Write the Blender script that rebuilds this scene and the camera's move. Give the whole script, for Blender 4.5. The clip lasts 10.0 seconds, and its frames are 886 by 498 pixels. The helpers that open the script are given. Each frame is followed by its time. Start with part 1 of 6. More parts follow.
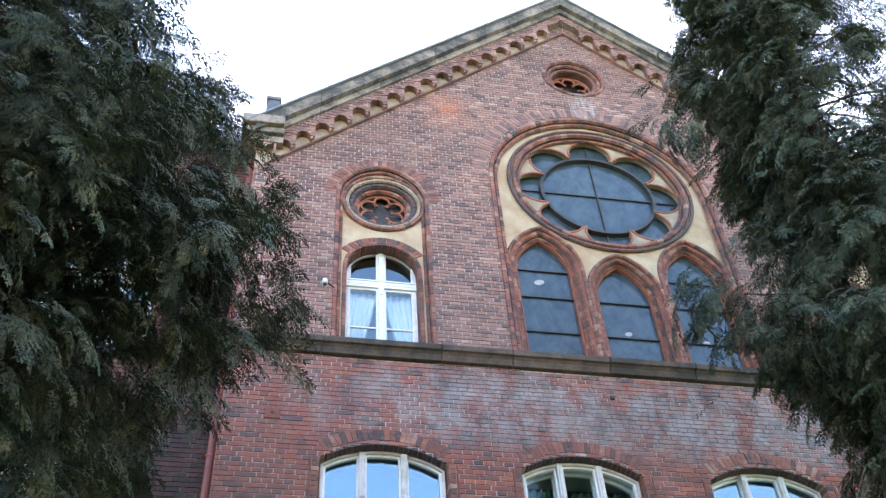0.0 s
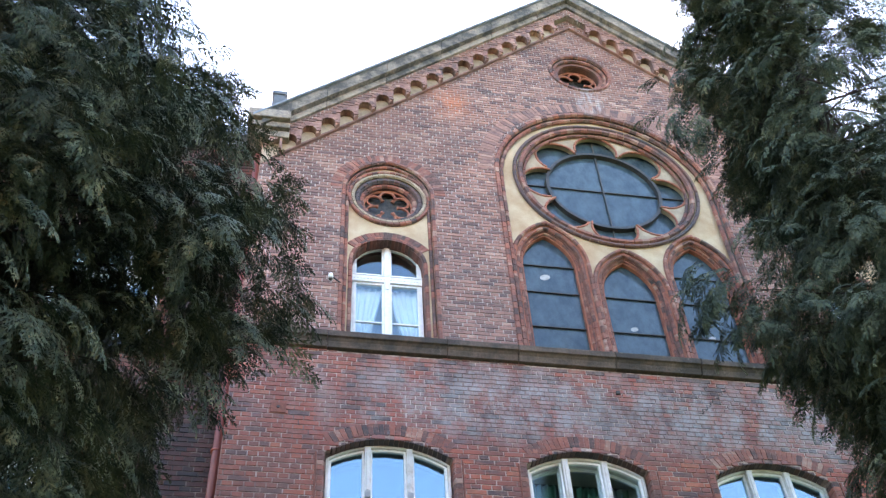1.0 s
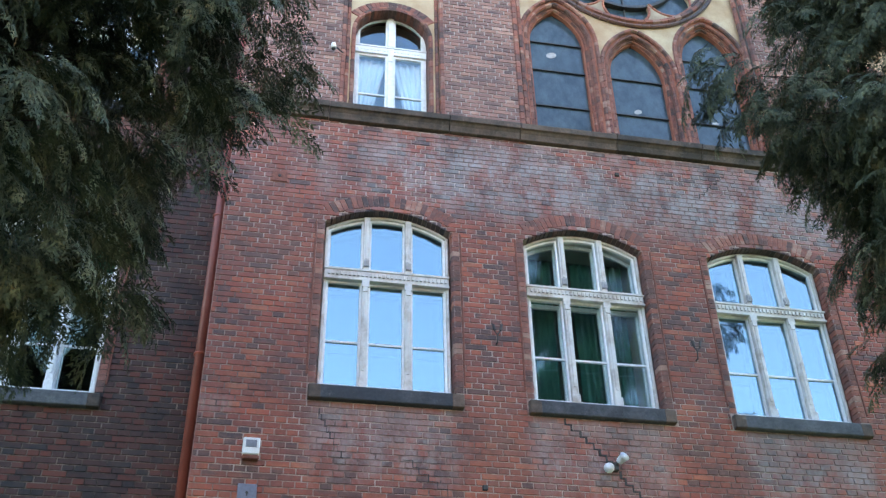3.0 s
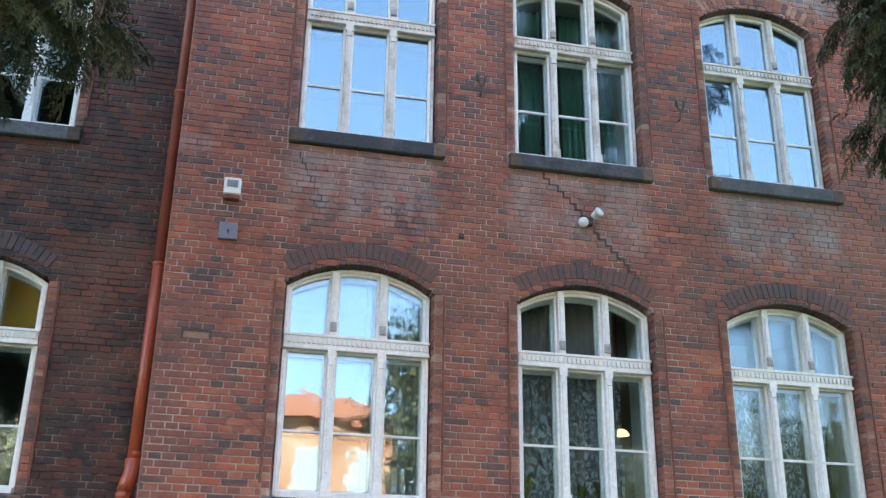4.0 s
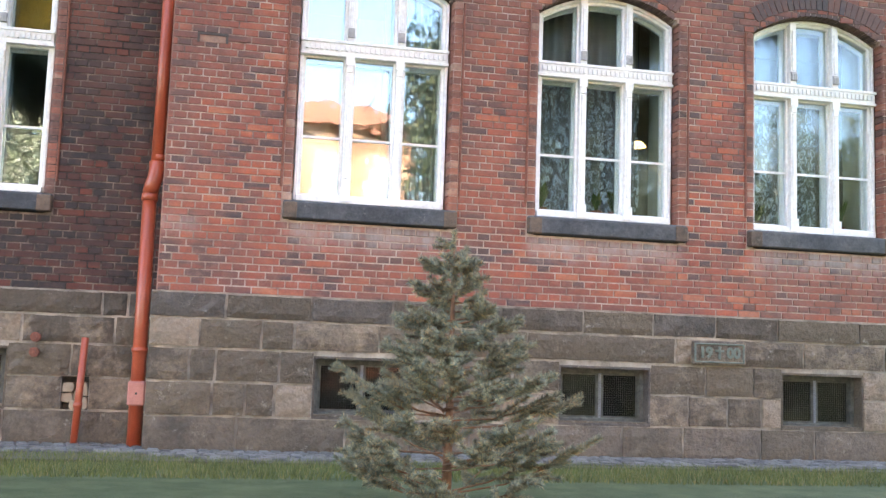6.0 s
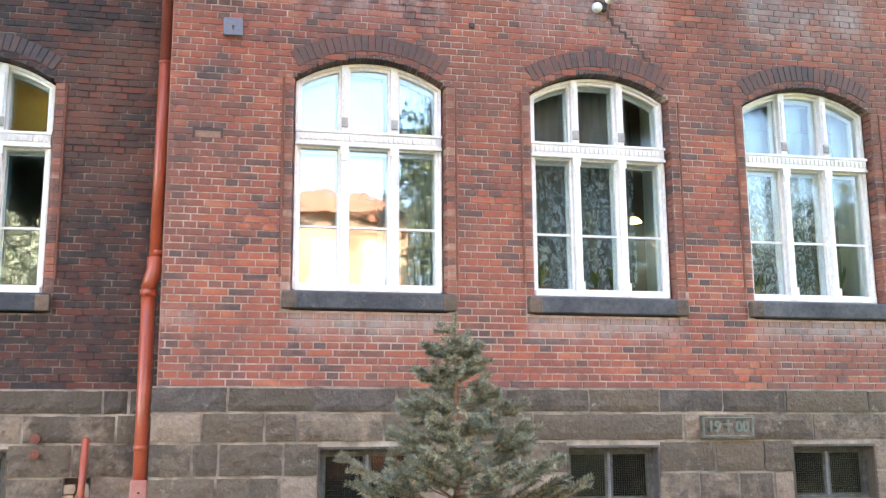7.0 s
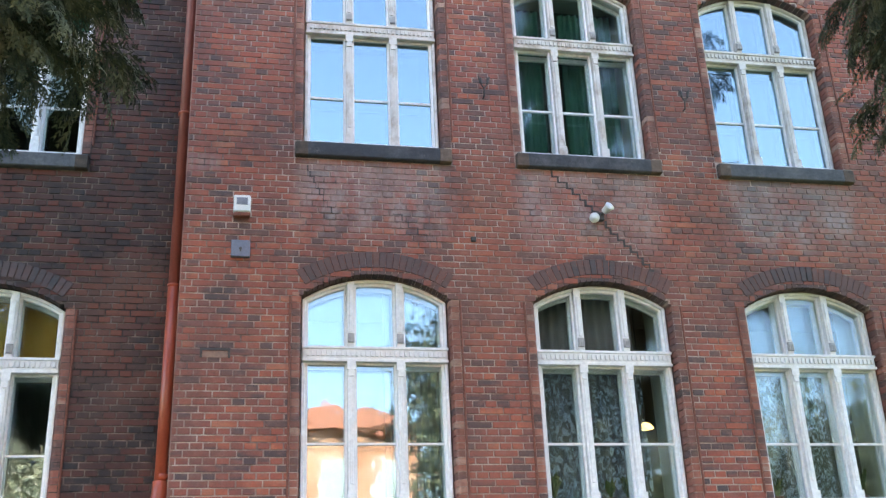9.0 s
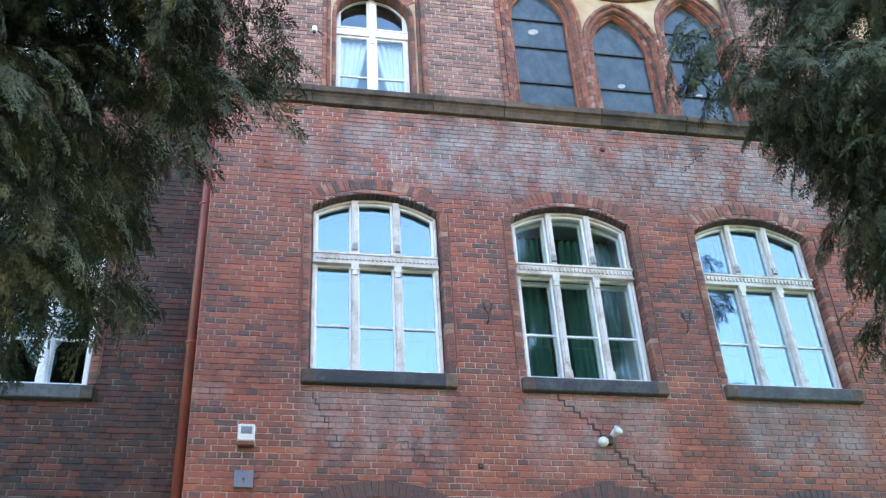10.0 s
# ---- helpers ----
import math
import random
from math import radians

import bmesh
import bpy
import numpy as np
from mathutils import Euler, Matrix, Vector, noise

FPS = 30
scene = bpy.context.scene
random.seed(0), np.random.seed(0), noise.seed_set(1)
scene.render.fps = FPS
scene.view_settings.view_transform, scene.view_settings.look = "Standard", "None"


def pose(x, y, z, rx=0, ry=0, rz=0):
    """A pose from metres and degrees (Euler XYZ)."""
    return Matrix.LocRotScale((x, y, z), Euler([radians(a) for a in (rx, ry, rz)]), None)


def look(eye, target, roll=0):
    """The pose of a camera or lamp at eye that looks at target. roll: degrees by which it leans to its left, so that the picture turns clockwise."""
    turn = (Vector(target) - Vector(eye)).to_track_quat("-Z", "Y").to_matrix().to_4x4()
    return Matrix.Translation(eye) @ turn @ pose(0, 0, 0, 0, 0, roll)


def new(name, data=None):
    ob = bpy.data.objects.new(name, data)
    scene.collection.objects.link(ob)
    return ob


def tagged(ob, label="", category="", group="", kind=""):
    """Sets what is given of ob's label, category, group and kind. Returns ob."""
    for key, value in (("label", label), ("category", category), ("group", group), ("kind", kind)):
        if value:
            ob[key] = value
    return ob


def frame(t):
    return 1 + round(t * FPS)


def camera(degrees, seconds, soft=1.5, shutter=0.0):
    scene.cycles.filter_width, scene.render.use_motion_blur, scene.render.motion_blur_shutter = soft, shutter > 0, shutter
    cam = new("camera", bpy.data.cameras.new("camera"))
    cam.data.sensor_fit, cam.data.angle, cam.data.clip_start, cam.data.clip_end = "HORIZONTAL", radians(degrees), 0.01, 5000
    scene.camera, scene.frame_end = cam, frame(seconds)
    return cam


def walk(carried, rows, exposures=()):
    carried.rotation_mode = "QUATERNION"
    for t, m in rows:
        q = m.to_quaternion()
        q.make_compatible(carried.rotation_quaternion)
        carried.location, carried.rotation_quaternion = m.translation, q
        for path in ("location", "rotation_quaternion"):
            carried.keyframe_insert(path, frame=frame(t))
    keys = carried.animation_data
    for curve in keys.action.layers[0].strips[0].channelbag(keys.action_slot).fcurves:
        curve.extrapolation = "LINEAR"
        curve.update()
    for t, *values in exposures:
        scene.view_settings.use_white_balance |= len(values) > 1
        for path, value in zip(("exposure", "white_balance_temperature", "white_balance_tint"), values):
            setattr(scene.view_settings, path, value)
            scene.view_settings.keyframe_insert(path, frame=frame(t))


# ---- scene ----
# camera and walk
LENS = 45.589
PATH = [  # seconds, x, y, z, pitch, roll, yaw
    (0, -0.664, -10.611, 0.862, 48.15, -4.38, -12.64),
    (0.5, -0.665, -10.610, 0.861, 47.90, -3.88, -11.99),
    (1, -0.665, -10.610, 0.865, 47.89, -3.93, -12.15),
    (1.5, -0.667, -10.614, 0.859, 47.19, -3.66, -11.59),
    (2, -0.668, -10.612, 0.858, 46.28, -3.46, -11.62),
    (2.2, -0.664, -10.608, 0.848, 44.86, -3.37, -11.54),
    (2.75, -0.667, -10.611, 0.858, 39.23, -2.00, -11.37),
    (3.3, -0.673, -10.618, 0.854, 32.30, -0.42, -11.25),
    (3.5, -0.671, -10.614, 0.848, 30.41, 0.11, -11.22),
    (4, -0.662, -10.607, 0.853, 22.25, 0.81, -12.35),
    (4.5, -0.667, -10.642, 0.833, 16.13, 0.60, -12.11),
    (5, -0.665, -10.604, 0.857, 10.42, 1.54, -12.22),
    (5.2, -0.662, -10.598, 0.861, 8.51, 1.84, -12.02),
    (5.75, -0.667, -10.611, 0.858, 6.10, 2.02, -11.74),
    (6.3, -0.654, -10.596, 0.856, 7.78, 1.66, -11.53),
    (6.5, -0.657, -10.594, 0.856, 8.88, 1.16, -11.45),
    (7, -0.659, -10.585, 0.866, 11.01, -0.44, -11.68),
    (7.5, -0.666, -10.604, 0.856, 14.52, -1.22, -11.74),
    (8, -0.667, -10.602, 0.868, 16.91, -1.23, -11.71),
    (8.5, -0.666, -10.598, 0.878, 19.79, -1.95, -11.69),
    (9, -0.666, -10.604, 0.864, 22.47, -2.45, -11.64),
    (9.5, -0.670, -10.608, 0.868, 29.34, -2.98, -11.77),
    (10, -0.673, -10.624, 0.861, 34.63, -3.52, -12.05),
]


def aim(x, y, z, pitch, roll, yaw):
    p, a = radians(pitch), radians(yaw)
    ahead = Vector((-math.sin(a) * math.cos(p), math.cos(a) * math.cos(p), math.sin(p)))
    return look((x, y, z), Vector((x, y, z)) + ahead, roll)


cam = camera(LENS, 10.0, soft=1.35)
EXPOSURE = [(0, 2.9, 6750, 14), (2.2, 2.92, 6700, 13), (3.5, 2.78, 6850, 10), (4.0, 2.76, 7250, 13), (4.5, 2.68, 7550, 16.5), (5.2, 2.7, 7600, 18),
            (6.3, 3.63, 8050, 21), (7.0, 3.63, 8000, 20), (8.5, 3.03, 7550, 16.5), (9.0, 2.96, 7400, 15.5), (9.5, 3.05, 7050, 13), (10, 3.18, 6850, 12)]
walk(cam, [(t, aim(*row)) for t, *row in PATH], EXPOSURE)

# world and sun: the sun stands behind the building, the front lies in open shade
SUN_EL, SUN_AZ = 44.0, 20.0
world = bpy.data.worlds.new("world")
scene.world = world
world.use_nodes = True
wn = world.node_tree.nodes
sky = wn.new("ShaderNodeTexSky")
sky.sky_type, sky.sun_disc = "NISHITA", False
sky.sun_elevation, sky.sun_rotation = radians(SUN_EL), radians(SUN_AZ)
sky.dust_density, sky.air_density, sky.ozone_density = 0.6, 1.1, 2.2
wn["Background"].inputs["Strength"].default_value = 0.15
world.node_tree.links.new(sky.outputs[0], wn["Background"].inputs["Color"])
sun = new("sun", bpy.data.lights.new("sun", "SUN"))
sun.data.energy, sun.data.angle, sun.data.color = 4.5, radians(0.5), (1.0, 0.93, 0.82)
sun_way = Vector((math.sin(radians(SUN_AZ)) * math.cos(radians(SUN_EL)), math.cos(radians(SUN_AZ)) * math.cos(radians(SUN_EL)), math.sin(radians(SUN_EL))))
sun.matrix_world = look(sun_way * 60, (0, 0, 0))


# ---- materials ----
class Nodes:
    """A small builder for node materials."""

    def __init__(self, name):
        self.mat = bpy.data.materials.new(name)
        self.mat.use_nodes = True
        self.tree = self.mat.node_tree
        self.bsdf = self.tree.nodes["Principled BSDF"]

    def add(self, kind, **values):
        n = self.tree.nodes.new(kind)
        for k, v in values.items():
            if k in n.inputs:
                n.inputs[k].default_value = v
        return n

    def link(self, a, b):
        self.tree.links.new(a, b)

    def place(self):
        return self.add("ShaderNodeNewGeometry").outputs["Position"]

    def scaled(self, vec, scale):
        n = self.add("ShaderNodeVectorMath")
        n.operation = "MULTIPLY"
        self.link(vec, n.inputs[0])
        n.inputs[1].default_value = scale
        return n.outputs[0]

    def noise(self, vec, scale, detail=4.0, rough=0.6):
        n = self.add("ShaderNodeTexNoise", Scale=scale, Detail=detail, Roughness=rough)
        if vec is not None:
            self.link(vec, n.inputs["Vector"])
        return n.outputs["Fac"]

    def ramp(self, fac, stops):
        n = self.add("ShaderNodeValToRGB")
        el = n.color_ramp.elements
        while len(el) < len(stops):
            el.new(0.5)
        for e, (p, c) in zip(el, stops):
            e.position = p
            e.color = (*c, 1) if isinstance(c, tuple) else (c, c, c, 1)
        self.link(fac, n.inputs[0])
        return n.outputs["Color"]

    def mix(self, fac, a, b, mode="MIX"):
        n = self.add("ShaderNodeMix")
        n.data_type, n.blend_type = "RGBA", mode
        for socket, v in ((n.inputs[0], fac), (n.inputs[6], a), (n.inputs[7], b)):
            if isinstance(v, (int, float)):
                socket.default_value = v
            elif isinstance(v, tuple):
                socket.default_value = (*v, 1)
            else:
                self.link(v, socket)
        return n.outputs[2]

    def math(self, op, a, b=0.0, clamp=False):
        n = self.add("ShaderNodeMath")
        n.operation, n.use_clamp = op, clamp
        for socket, v in ((n.inputs[0], a), (n.inputs[1], b)):
            if isinstance(v, (int, float)):
                socket.default_value = v
            else:
                self.link(v, socket)
        return n.outputs[0]

    def split(self, vec):
        n = self.add("ShaderNodeSeparateXYZ")
        self.link(vec, n.inputs[0])
        return n.outputs

    def piece(self):
        """A value of its own for each piece, be it an object or an island of a joined mesh."""
        a = self.add("ShaderNodeNewGeometry").outputs["Random Per Island"]
        b = self.add("ShaderNodeObjectInfo").outputs["Random"]
        return self.math("FRACT", self.math("ADD", a, self.math("MULTIPLY", b, 7.31)))

    def done(self, color, rough=0.8, bump=None, strength=0.3, dist=0.004, metal=0.0, spec=None):
        self.link(color, self.bsdf.inputs["Base Color"]) if not isinstance(color, tuple) else None
        if isinstance(color, tuple):
            self.bsdf.inputs["Base Color"].default_value = (*color, 1)
        if isinstance(rough, (int, float)):
            self.bsdf.inputs["Roughness"].default_value = rough
        else:
            self.link(rough, self.bsdf.inputs["Roughness"])
        self.bsdf.inputs["Metallic"].default_value = metal
        if spec is not None:
            self.bsdf.inputs["Specular IOR Level"].default_value = spec
        if bump is not None:
            b = self.add("ShaderNodeBump", Strength=strength, Distance=dist)
            self.link(bump, b.inputs["Height"])
            self.link(b.outputs[0], self.bsdf.inputs["Normal"])
        return self.mat


def band(n, v, lo, hi, soft):
    """1 between lo and hi of a value, fading over soft."""
    a = n.math("DIVIDE", n.math("SUBTRACT", v, lo), soft, True)
    b = n.math("DIVIDE", n.math("SUBTRACT", hi, v), soft, True)
    return n.math("MULTIPLY", a, b)


def brick_material(name, stops, bloom=True, lime=(0.30, 0.155, 0.12), patina=(0.15, 0.075, 0.064)):
    n = Nodes(name)
    pos = n.place()
    drift = n.math("MULTIPLY", n.math("SUBTRACT", n.noise(n.scaled(pos, (1.0, 1.0, 1.6)), 0.9, 3), 0.5), 0.8)
    run = n.math("MULTIPLY", n.math("SUBTRACT", n.noise(n.scaled(pos, (1.7, 0.0, 9.0)), 1.0, 2), 0.5), 0.95)
    own = n.math("ADD", n.math("MULTIPLY", n.piece(), 0.95), 0.02)
    r = n.math("ADD", n.math("ADD", own, drift), run, True)
    base = n.ramp(r, stops)
    patch = n.noise(pos, 0.55, 3)
    base = n.mix(n.math("MULTIPLY", n.ramp(patch, [(0.42, 0.0), (0.62, 1.0)]), 0.5), base, patina)
    warm = n.noise(n.scaled(pos, (1.0, 1.0, 1.3)), 0.33, 2)
    base = n.mix(n.math("MULTIPLY", n.ramp(warm, [(0.5, 0.0), (0.68, 1.0)]), 0.35), base, (0.36, 0.13, 0.075))
    blot = n.noise(pos, 7.0, 5, 0.7)
    base = n.mix(n.math("MULTIPLY", n.ramp(blot, [(0.46, 0.0), (0.68, 1.0)]), 0.42), base, (0.10, 0.052, 0.044))
    fine = n.noise(pos, 38.0, 5, 0.7)
    base = n.mix(0.55, base, n.ramp(fine, [(0.25, (0.45, 0.45, 0.46)), (0.75, (1.25, 1.2, 1.15))]), "MULTIPLY")
    smear = n.ramp(n.noise(n.scaled(pos, (1.0, 1.0, 1.5)), 8.0, 6, 0.75), [(0.50, 0.0), (0.66, 0.5)])
    base = n.mix(smear, base, lime)
    if bloom:
        x, y, z = n.split(pos)
        streak = n.noise(n.scaled(pos, (1.9, 1.0, 1.0)), 1.4, 6, 0.75)
        spots = n.noise(pos, 4.5, 6, 0.75)
        mask = n.math("MULTIPLY", n.ramp(streak, [(0.44, 0.0), (0.56, 1.0)]), n.ramp(spots, [(0.36, 0.0), (0.58, 1.0)]))
        under = n.math("MULTIPLY", band(n, z, 9.05, 10.75, 0.6), n.math("ADD", n.math("DIVIDE", n.math("ADD", x, 0.6), 2.2, True), 0.12, True))
        sills = n.math("ADD", band(n, z, 1.95, 2.42, 0.22), band(n, z, 5.3, 6.5, 0.5))
        wx = n.math("ABSOLUTE", n.math("SUBTRACT", n.math("FRACT", n.math("DIVIDE", n.math("ADD", x, 0.505), 2.54)), 0.5))
        sills = n.math("MULTIPLY", sills, n.ramp(wx, [(0.27, 1.0), (0.38, 0.0)]))
        salt = n.math("ADD", n.math("MULTIPLY", under, 1.0), n.math("MULTIPLY", n.math("MULTIPLY", sills, n.math("GREATER_THAN", x, -0.4)), 0.6), True)
        amount = n.math("MULTIPLY", n.math("MULTIPLY", salt, mask), 0.78)
        base = n.mix(amount, base, (0.50, 0.485, 0.48))
        haze = n.math("MULTIPLY", salt, n.math("MULTIPLY", n.ramp(streak, [(0.36, 0.15), (0.55, 1.0)]), 0.5))
        base = n.mix(haze, base, (0.215, 0.195, 0.20))
        drip = n.noise(n.scaled(pos, (22.0, 1.0, 1.0)), 1.0, 3)
        wash = n.math("MULTIPLY", n.math("ADD", band(n, z, 2.08, 2.32, 0.16), band(n, z, 6.12, 6.42, 0.2)), n.ramp(wx, [(0.30, 1.0), (0.35, 0.0)]))
        base = n.mix(n.math("MULTIPLY", wash, n.ramp(drip, [(0.38, 0.30), (0.62, 0.85)])), base, (0.33, 0.305, 0.30))
        soot = n.math("MULTIPLY", n.ramp(n.noise(n.scaled(pos, (1.4, 1.0, 0.8)), 1.1, 4), [(0.50, 0.0), (0.7, 1.0)]), 0.4)
        base = n.mix(soot, base, (0.075, 0.062, 0.064))
    else:
        x, y, z = n.split(pos)
        run = n.math("MULTIPLY", band(n, z, 16.9, 18.1, 0.35), band(n, x, 4.35, 4.95, 0.16))
        run = n.math("MULTIPLY", run, n.ramp(n.noise(n.scaled(pos, (6.0, 1.0, 1.2)), 1.8, 5), [(0.44, 0.0), (0.62, 0.75)]))
        base = n.mix(run, base, (0.44, 0.42, 0.42))
        new_patch = n.math("MULTIPLY", band(n, z, 16.1, 17.6, 0.6), band(n, x, 1.4, 2.5, 0.4))
        new_patch = n.math("MULTIPLY", new_patch, n.ramp(n.noise(pos, 2.2, 4), [(0.40, 0.0), (0.60, 0.7)]))
        base = n.mix(new_patch, base, (0.50, 0.17, 0.085))
    rough_bump = n.math("ADD", n.noise(pos, 60.0, 4), n.math("MULTIPLY", n.noise(pos, 14.0, 3), 0.8))
    return n.done(base, 0.82, rough_bump, 0.55, 0.004)


RED_STOPS = [(0.0, (0.070, 0.048, 0.053)), (0.13, (0.108, 0.058, 0.058)), (0.22, (0.235, 0.072, 0.056)), (0.5, (0.315, 0.080, 0.054)), (0.76, (0.385, 0.092, 0.056)), (0.93, (0.48, 0.122, 0.064)), (1.0, (0.51, 0.165, 0.092))]
# The wing's brick stops are darkened to paint in the tree's shade.
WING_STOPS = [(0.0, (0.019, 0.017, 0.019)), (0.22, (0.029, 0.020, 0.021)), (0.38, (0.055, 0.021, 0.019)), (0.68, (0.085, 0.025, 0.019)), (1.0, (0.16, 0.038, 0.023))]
DARK_STOPS = [(0.0, (0.050, 0.050, 0.058)), (0.35, (0.074, 0.063, 0.069)), (0.7, (0.098, 0.066, 0.068)), (1.0, (0.17, 0.078, 0.064))]
ROLL_STOPS = [(0.0, (0.060, 0.045, 0.045)), (0.25, (0.14, 0.066, 0.056)), (0.5, (0.27, 0.090, 0.062)), (0.8, (0.37, 0.125, 0.080)), (1.0, (0.48, 0.30, 0.23))]
GABLE_STOPS = [(0.0, (0.115, 0.080, 0.080)), (0.25, (0.225, 0.128, 0.112)), (0.6, (0.33, 0.175, 0.145)), (0.9, (0.40, 0.21, 0.165)), (1.0, (0.52, 0.33, 0.26))]
m_brick = brick_material("red_brick", RED_STOPS)
m_wingbrick = brick_material("shaded_brick", WING_STOPS, bloom=False, lime=(0.075, 0.039, 0.034), patina=(0.046, 0.028, 0.026))
m_gable = brick_material("gable_brick", GABLE_STOPS, bloom=False)
m_voussoir = brick_material("dark_brick", DARK_STOPS, bloom=False, lime=(0.12, 0.085, 0.08))
m_roll = brick_material("moulded_brick", ROLL_STOPS, bloom=False)


def simple(name, a, b, scale=8.0, rough=0.7, bump=0.3, fine=60.0, dist=0.003, metal=0.0, detail=5, lo=0.35, hi=0.65):
    n = Nodes(name)
    pos = n.place()
    c = n.ramp(n.noise(pos, scale, detail, 0.65), [(lo, a), (hi, b)])
    c = n.mix(0.35, c, n.ramp(n.noise(pos, fine, 3), [(0.3, (0.7, 0.7, 0.7)), (0.7, (1.2, 1.2, 1.2))]), "MULTIPLY")
    return n.done(c, rough, n.noise(pos, fine, 4), bump, dist, metal)


def stone_material(name, pale, dark, lo, hi, tool=True, vary=0.42):
    n = Nodes(name)
    pos = n.place()
    r = n.piece()
    stain = n.math("ADD", n.noise(pos, 2.6, 7, 0.75), n.math("MULTIPLY", n.math("SUBTRACT", r, 0.5), vary))
    c = n.mix(n.ramp(stain, [(lo, 0.0), (hi, 1.0)]), pale, dark)
    c = n.mix(n.math("MULTIPLY", r, 0.35 if tool else 0.0), c, (0.36, 0.26, 0.17))
    c = n.mix(0.6, c, n.ramp(n.noise(pos, 24.0, 6, 0.75), [(0.3, (0.5, 0.5, 0.5)), (0.72, (1.35, 1.32, 1.28))]), "MULTIPLY")
    wash = n.ramp(n.noise(pos, 7.0, 6, 0.8), [(0.60, 0.0), (0.70, 0.45 if tool else 0.22)])
    c = n.mix(wash, c, (0.50, 0.44, 0.37))
    h = n.noise(pos, 30.0, 5, 0.7)
    if tool:
        h = n.math("ADD", h, n.math("MULTIPLY", n.noise(n.scaled(pos, (1.0, 1.0, -0.9)), 16.0, 3), 1.5))
    return n.done(c, 0.9, h, 1.0 if tool else 0.5, 0.02)


m_sandstone = stone_material("weathered_sandstone", (0.27, 0.20, 0.148), (0.034, 0.029, 0.027), 0.34, 0.57, vary=0.55)
m_capstone = stone_material("dark_cap_stone", (0.110, 0.090, 0.080), (0.028, 0.025, 0.025), 0.30, 0.56, vary=0.4)
# Darker stone for the plinth's lowest course.
m_footstone = stone_material("dark_foot_stone", (0.15, 0.115, 0.088), (0.036, 0.032, 0.030), 0.30, 0.60, vary=0.45)
m_course = stone_material("brown_course_stone", (0.175, 0.118, 0.088), (0.052, 0.040, 0.034), 0.30, 0.62, tool=False, vary=0.3)
m_sill = stone_material("dark_sill_stone", (0.135, 0.137, 0.145), (0.046, 0.050, 0.060), 0.25, 0.6, tool=False, vary=0.2)
m_coping = stone_material("coping_sandstone", (0.34, 0.27, 0.22), (0.075, 0.068, 0.064), 0.40, 0.60, tool=False, vary=0.12)


def mortar_material():
    """Old lime mortar, dark and weathered low down, pale above the string course."""
    n = Nodes("lime_mortar")
    pos = n.place()
    worn = n.math("ADD", n.noise(pos, 1.3, 5, 0.65), n.math("MULTIPLY", n.math("SUBTRACT", n.noise(pos, 11.0, 3), 0.5), 0.55))
    old = n.ramp(worn, [(0.34, (0.12, 0.078, 0.070)), (0.48, (0.31, 0.205, 0.175)), (0.66, (0.53, 0.43, 0.38))])
    pale_upper = n.ramp(n.noise(pos, 2.0, 5), [(0.3, (0.28, 0.22, 0.20)), (0.7, (0.46, 0.39, 0.355))])
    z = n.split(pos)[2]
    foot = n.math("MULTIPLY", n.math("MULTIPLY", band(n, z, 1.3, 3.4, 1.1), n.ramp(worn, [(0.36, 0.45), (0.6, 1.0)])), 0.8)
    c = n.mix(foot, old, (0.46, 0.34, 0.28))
    c = n.mix(n.math("GREATER_THAN", z, 10.7), c, pale_upper)
    return n.done(c, 0.95, n.noise(pos, 60.0, 4), 0.5, 0.003)


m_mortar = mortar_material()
# Mortar copy darkened to go with the wing's painted shade.
m_shademortar = simple("shaded_mortar", (0.030, 0.023, 0.021), (0.29, 0.215, 0.18), 3.5, 0.95, 0.5, lo=0.42, hi=0.66)
m_grout = simple("stone_mortar", (0.13, 0.105, 0.085), (0.42, 0.35, 0.29), 3.0, 0.95, 0.5)
m_plaster = simple("ochre_plaster", (0.40, 0.255, 0.145), (0.56, 0.43, 0.29), 1.6, 0.9, 0.25)
m_cream = simple("cream_stone", (0.24, 0.17, 0.12), (0.44, 0.34, 0.24), 3.0, 0.9, 0.3)
m_paint = simple("white_window_paint", (0.74, 0.72, 0.712), (0.83, 0.812, 0.805), 12.0, 0.45, 0.1, fine=25.0)
m_oldpaint = simple("peeling_cream_paint", (0.40, 0.325, 0.265), (0.66, 0.62, 0.585), 5.0, 0.6, 0.3, lo=0.30, hi=0.52, detail=7)
# Grey for the carving's painted shading and for the stickers on the glass.
m_carved = simple("shade_and_sticker_grey", (0.30, 0.28, 0.27), (0.46, 0.44, 0.43), 12.0, 0.6, 0.2)
m_terracotta = simple("terracotta", (0.26, 0.08, 0.05), (0.40, 0.15, 0.09), 6.0, 0.8, 0.3)
m_greenstone = simple("greenish_painted_stone", (0.10, 0.12, 0.10), (0.18, 0.20, 0.165), 14.0, 0.8, 0.3)
m_pipe = simple("red_pipe_paint", (0.33, 0.062, 0.030), (0.40, 0.085, 0.042), 3.0, 0.33, 0.08)
# A darker, duller copy of the pipe red, for the upper length.
m_pipedark = simple("darker_pipe_red", (0.205, 0.048, 0.036), (0.26, 0.064, 0.047), 3.0, 0.45, 0.08)
m_pipepink = simple("faded_pipe_paint", (0.40, 0.15, 0.12), (0.48, 0.20, 0.16), 9.0, 0.55, 0.1)
# Black iron; also paints the dark of hollows and gaps.
m_iron_gap = simple("black_iron_and_gaps", (0.02, 0.02, 0.02), (0.06, 0.05, 0.045), 20.0, 0.6, 0.2)
